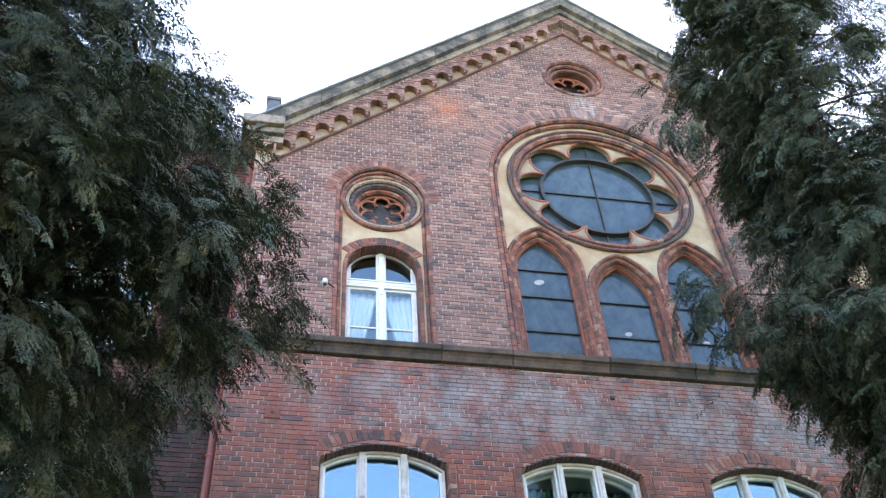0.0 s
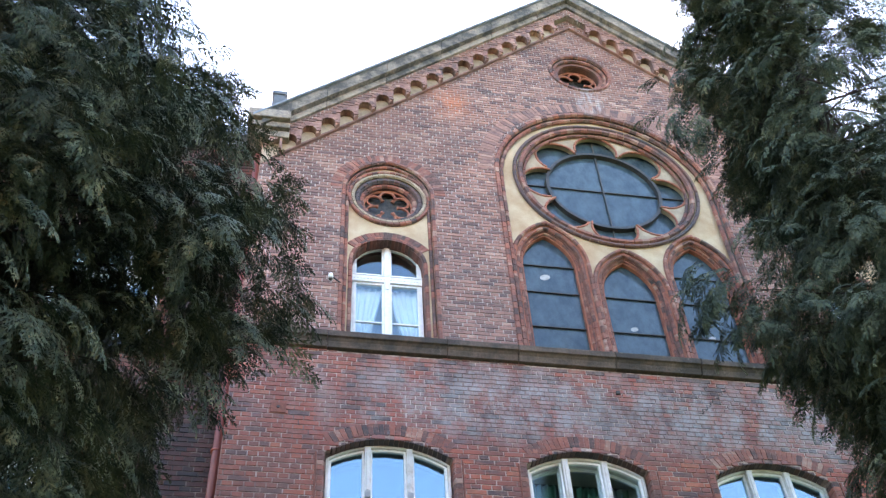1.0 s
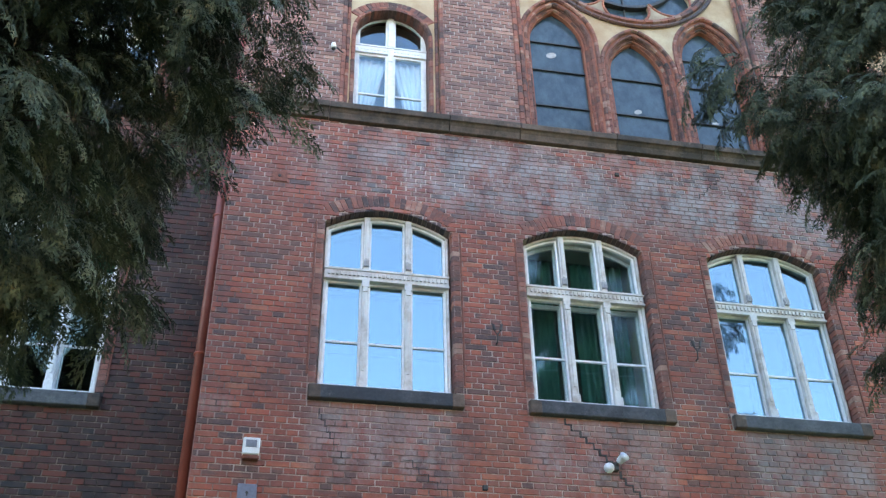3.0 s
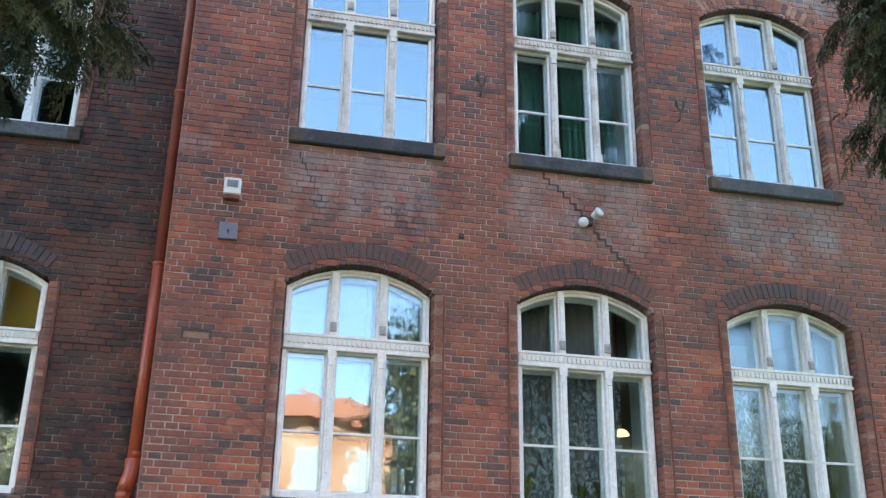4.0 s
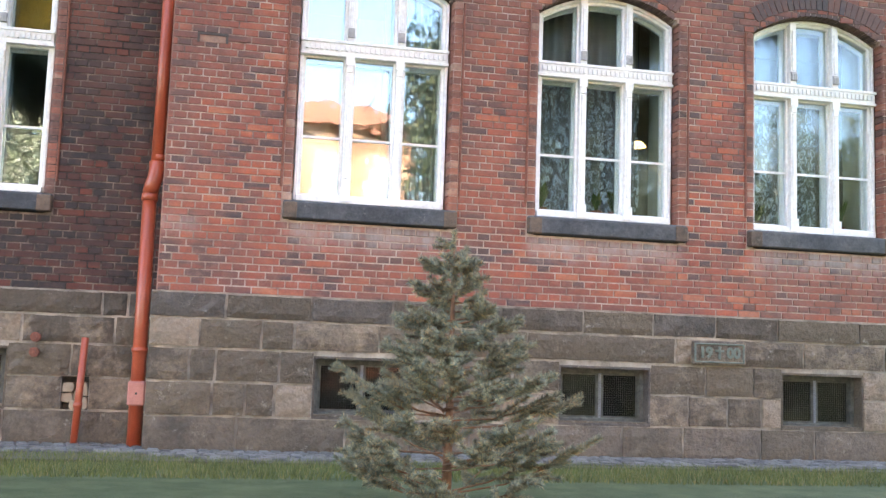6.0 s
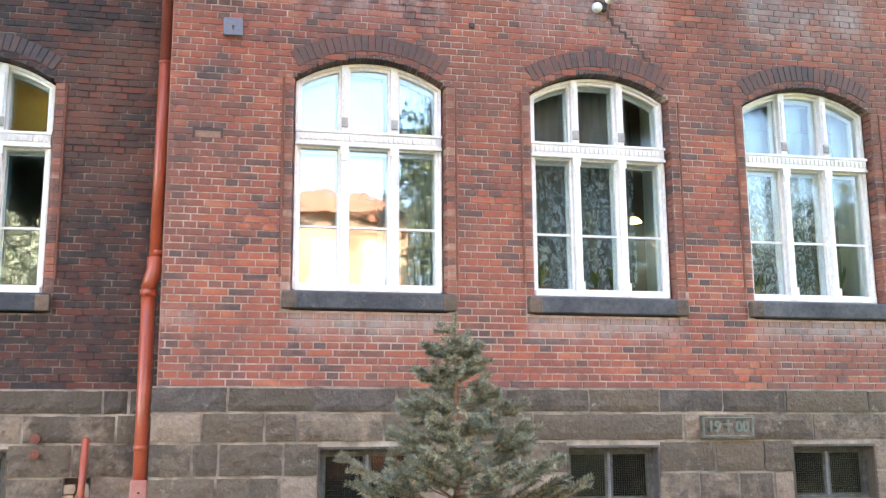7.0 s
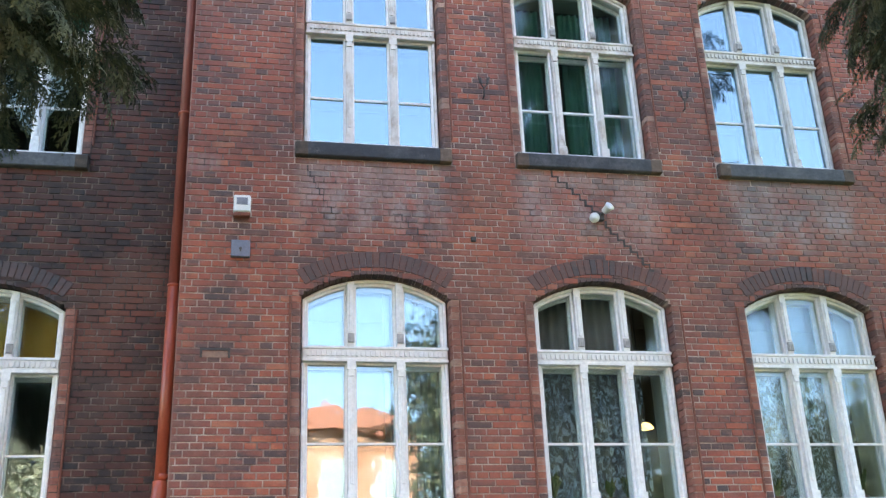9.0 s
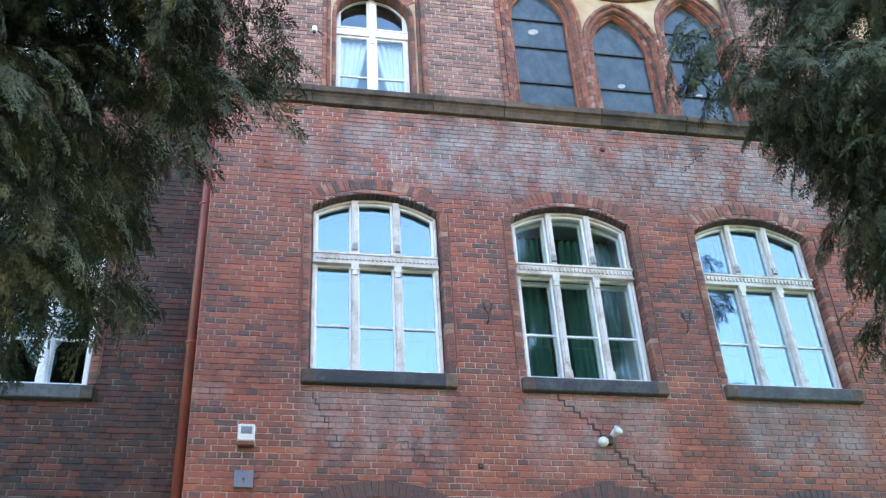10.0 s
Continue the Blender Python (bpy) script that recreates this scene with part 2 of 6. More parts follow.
# Rusty iron; also colours the strips that stand in for jamb grooves.
m_rust_groove = simple("rusty_iron_and_groove", (0.14, 0.045, 0.03), (0.24, 0.08, 0.05), 30.0, 0.8, 0.3)
m_zinc = simple("grey_sheet_metal", (0.16, 0.17, 0.19), (0.26, 0.27, 0.30), 8.0, 0.5, 0.1, metal=0.3)
m_plastic = simple("white_plastic", (0.74, 0.73, 0.70), (0.80, 0.79, 0.77), 10.0, 0.4, 0.05)
m_blue = simple("bluish_paint", (0.13, 0.14, 0.19), (0.19, 0.20, 0.26), 12.0, 0.5, 0.1)
m_woodframe = simple("weathered_window_wood", (0.045, 0.045, 0.04), (0.11, 0.11, 0.095), 14.0, 0.7, 0.3)
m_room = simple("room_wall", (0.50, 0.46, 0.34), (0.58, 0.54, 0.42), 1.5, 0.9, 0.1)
# Darker copies of the room wall; their colour stands in for poorly lit rooms.
m_roommid = simple("room_wall_shaded", (0.15, 0.135, 0.10), (0.20, 0.18, 0.135), 1.5, 0.9, 0.1)
m_roomdark = simple("room_wall_unlit", (0.055, 0.05, 0.045), (0.09, 0.08, 0.07), 1.5, 0.9, 0.1)
m_green = simple("green_curtain", (0.03, 0.11, 0.07), (0.06, 0.17, 0.11), 5.0, 0.9, 0.2)
m_brown = simple("brown_curtain", (0.27, 0.21, 0.185), (0.40, 0.33, 0.30), 5.0, 0.9, 0.2)
m_ochre = simple("ochre_blind", (0.80, 0.34, 0.04), (0.88, 0.42, 0.06), 2.0, 0.8, 0.1)
m_white = simple("white_cloth", (0.66, 0.67, 0.70), (0.80, 0.81, 0.83), 4.0, 0.9, 0.2)
m_slate = simple("roof_slate", (0.07, 0.075, 0.085), (0.14, 0.145, 0.16), 5.0, 0.6, 0.3)


def glass_material(name, f0, tint=(0.9, 0.95, 0.95), wave=0.0, sheen=(0.94, 0.99, 1.0)):
    """Thin clear glass; f0 is what each face reflects head-on, more at a slant."""
    n = Nodes(name)
    clear = n.add("ShaderNodeBsdfTransparent", Color=(*tint, 1))
    gloss = n.add("ShaderNodeBsdfGlossy", Roughness=0.01, Color=(*sheen, 1))
    facing = n.add("ShaderNodeLayerWeight", Blend=0.5).outputs["Facing"]
    f = n.math("ADD", n.math("MULTIPLY", n.math("POWER", facing, 5.0), 1.0 - f0), f0)
    mix = n.add("ShaderNodeMixShader")
    if wave:
        b = n.add("ShaderNodeBump", Strength=wave, Distance=0.02)
        n.link(n.noise(n.place(), 2.2, 2), b.inputs["Height"])
        n.link(b.outputs[0], gloss.inputs["Normal"])
    n.link(f, mix.inputs[0])
    n.link(clear.outputs[0], mix.inputs[1])
    n.link(gloss.outputs[0], mix.inputs[2])
    n.link(mix.outputs[0], n.tree.nodes["Material Output"].inputs["Surface"])
    return n.mat


# The bluish sheen colours are set to turn the mirrored sky bluer.
m_glass = glass_material("window_glass", 0.11, wave=0.13, sheen=(0.82, 0.95, 1.0))
m_glass_mid = glass_material("clear_window_glass", 0.055, wave=0.12, sheen=(0.82, 0.95, 1.0))
m_glass_low = glass_material("thin_window_glass", 0.035, wave=0.06)


def frosty_sky_glass():
    n = Nodes("protective_glazing")
    pos = n.place()
    # Blue-grey film: a frosty surface with the reflected sky's colour painted in.
    film = n.ramp(n.noise(n.scaled(pos, (1.0, 1.0, 0.6)), 5.0, 6, 0.75), [(0.35, (0.026, 0.042, 0.055)), (0.70, (0.075, 0.105, 0.122))])
    return n.done(film, n.ramp(n.noise(pos, 9.0, 4), [(0.4, 0.08), (0.7, 0.22)]), n.noise(pos, 3.0, 2), 0.10, 0.02, spec=0.55)


m_leadglass = frosty_sky_glass()
# Strong blue-tinted reflection, dark see-through colour: both bring out the mirrored sky.
m_glass_sky = glass_material("old_glass_sky_tint", 0.26, (0.45, 0.58, 0.64), wave=0.06, sheen=(0.78, 0.97, 1.0))
m_glass_dull = glass_material("cellar_glass", 0.012, (0.55, 0.55, 0.5))


def lace_material():
    n = Nodes("lace")
    pos = n.scaled(n.place(), (1.0, 0.0, 0.62))
    v = n.add("ShaderNodeTexVoronoi", Scale=15.0)
    v.feature = "SMOOTH_F1"
    w = n.add("ShaderNodeVectorMath")
    w.operation = "ADD"
    n.link(pos, w.inputs[0])
    n.link(n.scaled(n.add("ShaderNodeTexNoise", Scale=7.0).outputs["Color"], (0.08, 0.0, 0.08)), w.inputs[1])
    n.link(w.outputs[0], v.inputs["Vector"])
    rings = n.math("ABSOLUTE", n.math("SINE", n.math("MULTIPLY", v.outputs["Distance"], 11.0)))
    a = n.ramp(rings, [(0.42, 0.66), (0.66, 0.06)])
    n.link(a, n.bsdf.inputs["Alpha"])
    return n.done((0.78, 0.78, 0.79), 0.9)


m_lace = lace_material()


def leaf_material(name, stops, clump=0.0):
    n = Nodes(name)
    pos = n.place()
    r = n.piece()
    if clump:
        tone = n.ramp(n.noise(pos, clump, 3, 0.55), [(0.30, 0.0), (0.70, 1.0)])
        r = n.math("ADD", n.math("MULTIPLY", tone, 0.72), n.math("MULTIPLY", r, 0.28))
    c = n.ramp(r, stops)
    c = n.mix(0.5, c, n.ramp(n.noise(pos, 1.2, 4), [(0.3, (0.55, 0.6, 0.6)), (0.7, (1.3, 1.25, 1.1))]), "MULTIPLY")
    return n.done(c, 0.62, None, spec=0.15)


m_cypress = leaf_material("cypress_leaf", [(0.0, (0.022, 0.035, 0.027)), (0.35, (0.050, 0.066, 0.044)), (0.7, (0.110, 0.122, 0.072)), (0.88, (0.165, 0.165, 0.096)), (1.0, (0.16, 0.105, 0.055))], clump=5.0)
m_spruce = leaf_material("spruce_needle", [(0.0, (0.095, 0.115, 0.092)), (0.5, (0.195, 0.222, 0.178)), (0.78, (0.33, 0.34, 0.265)), (0.92, (0.50, 0.37, 0.20)), (1.0, (0.52, 0.36, 0.19))])
m_bark = simple("bark", (0.022, 0.016, 0.013), (0.06, 0.04, 0.03), 12.0, 0.95, 0.8, dist=0.01)
m_sprucebark = simple("reddish_bark", (0.14, 0.07, 0.04), (0.26, 0.13, 0.07), 14.0, 0.95, 0.8, dist=0.01)
m_grass = leaf_material("grass_blade", [(0.0, (0.06, 0.08, 0.028)), (0.5, (0.11, 0.135, 0.04)), (0.8, (0.20, 0.19, 0.07)), (1.0, (0.27, 0.22, 0.11))])
m_lawn = simple("lawn_soil", (0.045, 0.07, 0.02), (0.10, 0.12, 0.045), 3.0, 0.95, 0.6, dist=0.02)
m_sett = stone_material("granite_sett", (0.20, 0.185, 0.165), (0.075, 0.07, 0.065), 0.3, 0.75, tool=False)
m_sand = simple("joint_sand", (0.07, 0.065, 0.05), (0.14, 0.12, 0.09), 14.0, 0.95, 0.5)
m_houseorange = simple("orange_stucco", (0.42, 0.18, 0.10), (0.64, 0.38, 0.26), 0.45, 0.9, 0.1)
m_rooftile = simple("red_roof_tile", (0.30, 0.10, 0.06), (0.40, 0.15, 0.08), 3.0, 0.8, 0.3)
m_deciduous = leaf_material("far_leaf", [(0.0, (0.22, 0.23, 0.14)), (1.0, (0.52, 0.50, 0.44))])


def lamp_material():
    n = Nodes("lamp_glow")
    n.bsdf.inputs["Emission Color"].default_value = (1.0, 0.60, 0.22, 1)
    n.bsdf.inputs["Emission Strength"].default_value = 0.8
    return n.done((0.8, 0.6, 0.3), 0.5)


m_glow = lamp_material()


# ---- mesh helpers ----
class Shape:
    """Collects vertices and faces of one mesh."""

    def __init__(self):
        self.v, self.f = [], []

    def quad_strip(self, a, b, close=False):
        n, i, j = len(a), len(self.v), len(self.v) + len(a)
        self.v += [tuple(p) for p in a] + [tuple(p) for p in b]
        for k in range(n if close else n - 1):
            m = (k + 1) % n
            self.f.append((i + k, i + m, j + m, j + k))

    def box(self, x0, x1, y0, y1, z0, z1, back=True):
        i = len(self.v)
        self.v += [(x0, y0, z0), (x1, y0, z0), (x1, y1, z0), (x0, y1, z0), (x0, y0, z1), (x1, y0, z1), (x1, y1, z1), (x0, y1, z1)]
        fs = [(0, 1, 5, 4), (1, 2, 6, 5), (3, 0, 4, 7), (4, 5, 6, 7), (3, 2, 1, 0)]
        if back:
            fs.append((2, 3, 7, 6))
        self.f += [tuple(i + k for k in q) for q in fs]
        return self

    def prism(self, poly, y0, y1):
        """A polygon of (x, z), given anticlockwise as seen from the front, from y0 (front) to y1."""
        n, i = len(poly), len(self.v)
        self.v += [(x, y0, z) for x, z in poly] + [(x, y1, z) for x, z in poly]
        self.f += [tuple(range(i, i + n)), tuple(range(i + 2 * n - 1, i + n - 1, -1))]
        self.f += [(i + k, i + n + k, i + n + (k + 1) % n, i + (k + 1) % n) for k in range(n)]
        return self

    def column(self, poly, z0, z1):
        """A polygon of (x, y) from z0 up to z1."""
        n, i = len(poly), len(self.v)
        self.v += [(x, y, z0) for x, y in poly] + [(x, y, z1) for x, y in poly]
        self.f += [tuple(range(i + n - 1, i - 1, -1)), tuple(range(i + n, i + 2 * n))]
        self.f += [(i + k, i + (k + 1) % n, i + n + (k + 1) % n, i + n + k) for k in range(n)]
        return self

    def ring(self, outer, inner, y0, y1):
        """The band between two outlines of as many points, with its four sides."""
        o0, n0 = [(x, y0, z) for x, z in outer], [(x, y0, z) for x, z in inner]
        o1, n1 = [(x, y1, z) for x, z in outer], [(x, y1, z) for x, z in inner]
        for a, b in ((o0, n0), (n0, n1), (n1, o1), (o1, o0)):
            self.quad_strip(a, b, True)
        return self

    def tube(self, path, r, sides=8, taper=None, caps=True):
        pts = [Vector(p) for p in path]
        rings = []
        for k, p in enumerate(pts):
            d = (pts[min(k + 1, len(pts) - 1)] - pts[max(k - 1, 0)]).normalized()
            a = d.cross(Vector((0, 1, 0)) if abs(d.y) < 0.9 else Vector((1, 0, 0))).normalized()
            b = d.cross(a)
            q = float(r if taper is None else r + (taper - r) * k / (len(pts) - 1))
            rings.append([p + q * (math.cos(t) * a + math.sin(t) * b) for t in (2 * math.pi * s / sides for s in range(sides))])
        i = len(self.v)
        for ring in rings:
            self.v += [tuple(p) for p in ring]
        for k in range(len(rings) - 1):
            for s in range(sides):
                t = (s + 1) % sides
                self.f.append((i + k * sides + s, i + (k + 1) * sides + s, i + (k + 1) * sides + t, i + k * sides + t))
        if caps:
            self.f.append(tuple(i + s for s in range(sides)))
            self.f.append(tuple(i + (len(rings) - 1) * sides + s for s in reversed(range(sides))))
        return self

    def mesh(self, name, material, smooth=False, bevel=0.0, segments=1):
        me = bpy.data.meshes.new(name)
        me.from_pydata(self.v, [], self.f)
        me.validate()
        if bevel:
            bm = bmesh.new()
            bm.from_mesh(me)
            bmesh.ops.remove_doubles(bm, verts=bm.verts, dist=1e-5)
            sharp = [e for e in bm.edges if e.is_manifold and e.calc_face_angle(0) > 0.6]
            bmesh.ops.bevel(bm, geom=sharp, offset=bevel, segments=segments, affect="EDGES", profile=0.6)
            bm.to_mesh(me)
            bm.free()
        bm = bmesh.new()
        bm.from_mesh(me)
        bmesh.ops.recalc_face_normals(bm, faces=bm.faces)
        bm.to_mesh(me)
        bm.free()
        me.materials.append(material)
        if smooth:
            me.polygons.foreach_set("use_smooth", [True] * len(me.polygons))
        return me


def empty(name, label="", category="", group="", kind="", at=(0, 0, 0)):
    ob = new(name)
    ob.location = at
    return tagged(ob, label, category, group, kind)


def part(name, shape, material, parent, label="", smooth=False, bevel=0.0, kind=""):
    me = shape if isinstance(shape, bpy.types.Mesh) else shape.mesh(name, material, smooth, bevel)
    ob = new(name, me)
    ob.parent = parent
    return tagged(ob, label, kind=kind)


def thing(name, shape, material, label, category, smooth=False, bevel=0.0, kind="", group=""):
    me = shape if isinstance(shape, bpy.types.Mesh) else shape.mesh(name, material, smooth, bevel)
    return tagged(new(name, me), label, category, group, kind)


def arc(cx, cz, r, a0, a1, n):
    return [(cx + r * math.cos(radians(a0 + (a1 - a0) * k / n)), cz + r * math.sin(radians(a0 + (a1 - a0) * k / n))) for k in range(n + 1)]


# ---- plan of the building, in metres; the front's face lies at y = 0 and looks to -y ----
LEFT, RIGHT, AXIS = -1.30, 10.50, 4.60
WING_Y = 0.60
COURSE, BASE = 0.0748, 1.53
BAYS = (0.765, 3.325, 5.85, 8.42)
RISE, HALF = 0.26, 0.80
SLOPE, RAKE0 = 0.945, 15.70 + 0.945 * 1.26


def rake(x, drop=0.0):
    """Height of the gable's upper edge at x."""
    return RAKE0 + SLOPE * (AXIS - abs(x - AXIS)) - drop


class Opening:
    def __init__(self, cx, half, z0, spring, rise=0.0, kind="segment"):
        self.cx, self.half, self.z0, self.spring, self.rise, self.kind = cx, half, z0, spring, rise, kind

    def span(self, z, jamb=0.0):
        if self.kind == "circle":
            d = self.half**2 - (z - self.spring) ** 2
            return (self.cx - math.sqrt(d), self.cx + math.sqrt(d)) if d > 0 else None
        if z < self.z0:
            return None
        if z <= self.spring:
            jamb = jamb if self.kind == "segment" else 0.0
            return self.cx - self.half - jamb, self.cx + self.half + jamb
        h = z - self.spring
        if h >= self.rise:
            return None
        if self.kind == "segment":
            r = (self.half**2 + self.rise**2) / (2 * self.rise)
            w = math.sqrt(max(r * r - (r - self.rise + h) ** 2, 0))
        else:
            r = (self.half**2 + self.rise**2) / (2 * self.half)
            w = math.sqrt(max(r * r - h * h, 0)) - (r - self.half)
        return self.cx - w, self.cx + w


def free_spans(x0, x1, z, openings, jamb=0.0):
    spans = [(x0, x1)]
    for o in openings:
        s = o.span(z, jamb)
        if s:
            spans = [p for a, b in spans for p in ((a, min(b, s[0])), (max(a, s[1]), b)) if p[1] - p[0] > 0.012]
    return spans


def solid_wall(bounds, z0, z1, step, openings, y0, y1):
    """A wall of thin layers that leaves the openings free; bounds(z) gives its ends."""
    s = Shape()
    n = round((z1 - z0) / step)
    for k in range(n):
        za, zb = z0 + k * (z1 - z0) / n, z0 + (k + 1) * (z1 - z0) / n
        ends = bounds((za + zb) / 2)
        if ends:
            for a, b in free_spans(*ends, (za + zb) / 2, openings):
                s.box(a, b, y0, y1, za, zb)
    return s


rng = random.Random(7)


def brick_rows(shape, bounds, z0, z1, openings, y, skip=None, jamb=0.085):
    """Courses of headers and stretchers by turns, each brick a shallow box a little out of line."""
    k0 = round((z0 - BASE) / COURSE)
    for k in range(k0, int((z1 - BASE) / COURSE)):
        za = BASE + k * COURSE
        zm = za + COURSE / 2
        ends = bounds(zm)
        if not ends:
            continue
        pitch = 0.131 if k % 2 else 0.262
        for a, b in free_spans(*ends, zm, openings, jamb):
            x = math.floor((a - 40) / pitch) * pitch - (0.066 if k % 2 else (0.131 if k % 4 == 0 else 0.0))
            x += math.floor((a - x) / pitch) * pitch
            while x < b:
                xa, xb = max(x, a), min(x + pitch, b)
                x += pitch
                if xb - xa < 0.03:
                    continue
                if skip and skip(xa, xb, zm, k):
                    continue
                d = rng.uniform(-0.003, 0.003)
                t = rng.uniform(-0.002, 0.002)
                ga, gb = rng.uniform(0.004, 0.007), rng.uniform(0.004, 0.007)
                i = len(shape.v)
                x0, x1 = xa + ga, xb - gb
                lo, hi = za + 0.0055 + rng.uniform(-0.001, 0.001), za + COURSE - 0.0055 + rng.uniform(-0.001, 0.001)
                e, f = 0.003, y + d
                shape.v += [(x0 + e, f - t, lo + e), (x1 - e, f + t, lo + e), (x1 - e, f + t, hi - e), (x0 + e, f - t, hi - e),
                            (x0, y + 0.02, lo), (x1, y + 0.02, lo), (x1, y + 0.02, hi), (x0, y + 0.02, hi)]
                shape.f += [(i, i + 1, i + 2, i + 3), (i, i + 4, i + 5, i + 1), (i + 1, i + 5, i + 6, i + 2), (i + 2, i + 6, i + 7, i + 3), (i + 3, i + 7, i + 4, i)]


def fast_mesh(name, shape, material):
    me = bpy.data.meshes.new(name)
    me.from_pydata(shape.v, [], shape.f)
    me.materials.append(material)
    return me


def pointed(cx, half, spring, rise, n=14):
    """An arch's outline from the right springing over the top to the left one."""
    r = (half**2 + rise**2) / (2 * half)
    top = math.degrees(math.acos((r - half) / r))
    return arc(cx - (r - half), spring, r, 0, top, n) + arc(cx + (r - half), spring, r, 180 - top, 180, n)[1:]


def segment(cx, half, spring, rise, n=16):
    r = (half**2 + rise**2) / (2 * rise)
    a = math.degrees(math.asin(half / r))
    return arc(cx, spring + rise - r, r, 90 - a, 90 + a, n)


def resample(path, step):
    """Points at even steps along an outline."""
    out, left = [path[0]], step
    for (ax, az), (bx, bz) in zip(path, path[1:]):
        d = math.hypot(bx - ax, bz - az)
        while d > left:
            ax, az = ax + (bx - ax) * left / d, az + (bz - az) * left / d
            out.append((ax, az))
            d, left = d - left, step
        left -= d
    return out


def roll(shape, path, y, r, piece=0.11, sides=6):
    """A round moulding of short moulded bricks along an outline of (x, z)."""
    fine = resample(path, piece / 3)
    for k in range(0, len(fine) - 3, 3):
        p = [(x, y, z) for x, z in fine[k:k + 4]]
        a, b = Vector(p[0]), Vector(p[3])
        g = (b - a).normalized() * 0.004
        p[0], p[3] = tuple(a + g), tuple(b - g)
        shape.tube(p, r * rng.uniform(0.95, 1.04), sides)


# wedge bricks of an arch: objects on one mesh, turned about the arch's centre
def wedge_mesh(name, r0, r1, step, y0, y1, material, gap=0.006):
    h = radians(step) / 2
    a0, a1 = h - gap / 2 / r0, h - gap / 2 / r1
    s = Shape().prism([(-r0 * math.sin(a0), r0 * math.cos(a0)), (r0 * math.sin(a0), r0 * math.cos(a0)), (r1 * math.sin(a1), r1 * math.cos(a1)), (-r1 * math.sin(a1), r1 * math.cos(a1))], y0, y1)
    return s.mesh(name, material, bevel=0.004)


def wedge_ring(parent, me, cx, cz, y, a0, a1, n, name="brick"):
    """n wedges between two angles from the vertical, clockwise as seen from the front."""
    for k in range(n):
        ob = new(name, me)
        ob.location = (cx, y + rng.uniform(-0.003, 0.003), cz)
        ob.rotation_euler = (0, radians(a0 + (a1 - a0) * (k + 0.5) / n), 0)
        ob.parent = parent


# ---- openings ----
LOW0, LOWS, UP0, UPS = 2.31, 4.757, 6.40, 8.92
CORE = 0.018
low_openings = [Opening(c, HALF + CORE, LOW0, LOWS, RISE + CORE) for c in BAYS]
up_openings = [Opening(c, HALF + CORE, UP0, UPS, RISE + CORE) for c in BAYS]
CELLAR = ((0.76, 0.50), (3.31, 0.50), (5.83, 0.49), (8.40, 0.50))
SIDE = (0.785, 2 * AXIS - 0.785)
side_openings = [Opening(c, 0.70, 10.60, 14.13, 0.78, "pointed") for c in SIDE]
great = Opening(AXIS, 1.93, 10.60, 14.95, 2.02, "pointed")
eye = Opening(4.60, 0.58, 0, 18.42, kind="circle")
front_openings = low_openings + up_openings + side_openings + [great, eye]


def front_ends(z):
    if z < 15.2:
        return LEFT, RIGHT
    d = (rake(AXIS, 0.35) - z) / SLOPE
    return (max(LEFT, AXIS - d), min(RIGHT, AXIS + d)) if d > 0.05 else None


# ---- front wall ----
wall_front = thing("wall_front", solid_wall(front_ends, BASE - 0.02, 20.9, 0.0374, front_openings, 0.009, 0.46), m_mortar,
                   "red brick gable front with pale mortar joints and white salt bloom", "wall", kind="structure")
NEAR = (-1.2, 2.35, 1.5, 2.33)


near_list = []


def near_piece(xa, xb, z, k):
    full = 0.131 if k % 2 else 0.262
    near = NEAR[0] < xa and xb < NEAR[1] and z < NEAR[3] and xb - xa > full - 0.001
    if near:
        near_list.append(((xa + xb) / 2, z, k % 2))
    return near


low_rows, gable_rows = Shape(), Shape()
brick_rows(low_rows, front_ends, BASE, 10.66, front_openings, 0.0, near_piece)
brick_rows(gable_rows, front_ends, 10.80, 20.9, front_openings, 0.0)
part("brick_rows", fast_mesh("brick_rows", low_rows, m_brick), m_brick, wall_front, "weathered red bricks in alternating header and stretcher rows", kind="stuff")
part("brick_rows", fast_mesh("brick_rows", gable_rows, m_gable), m_gable, wall_front, "paler red-brown bricks of the gable", kind="stuff")

# left wing, set back behind the corner
WING_BAYS = (-3.31, -6.6)
wing_openings = [Opening(c, HALF + CORE, z0, zs, RISE + CORE) for c in WING_BAYS for z0, zs in ((LOW0, LOWS), (UP0, UPS), (10.85, 13.2))]


def wing_ends(z):
    return -14.0, LEFT


wall_wing = thing("wall_wing", solid_wall(wing_ends, BASE - 0.02, 15.75, 0.0374, wing_openings, WING_Y + 0.009, WING_Y + 0.46), m_shademortar,
                  "red brick wall of the wing, coloured dark for tree shade, set back beside the gable", "wall", kind="structure")
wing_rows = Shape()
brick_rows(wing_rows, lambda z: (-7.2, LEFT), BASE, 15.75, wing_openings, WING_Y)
part("brick_rows", fast_mesh("brick_rows", wing_rows, m_wingbrick), m_wingbrick, wall_wing, "weathered red bricks, darkened in colour for the tree's shade", kind="stuff")
s = Shape()
s.box(LEFT - 0.004, LEFT + 0.03, 0.008, WING_Y + 0.1, 0.0, 15.7)
thing("wall_return", s, m_gable, "narrow brick return between the gable front and the wing", "wall", kind="structure")

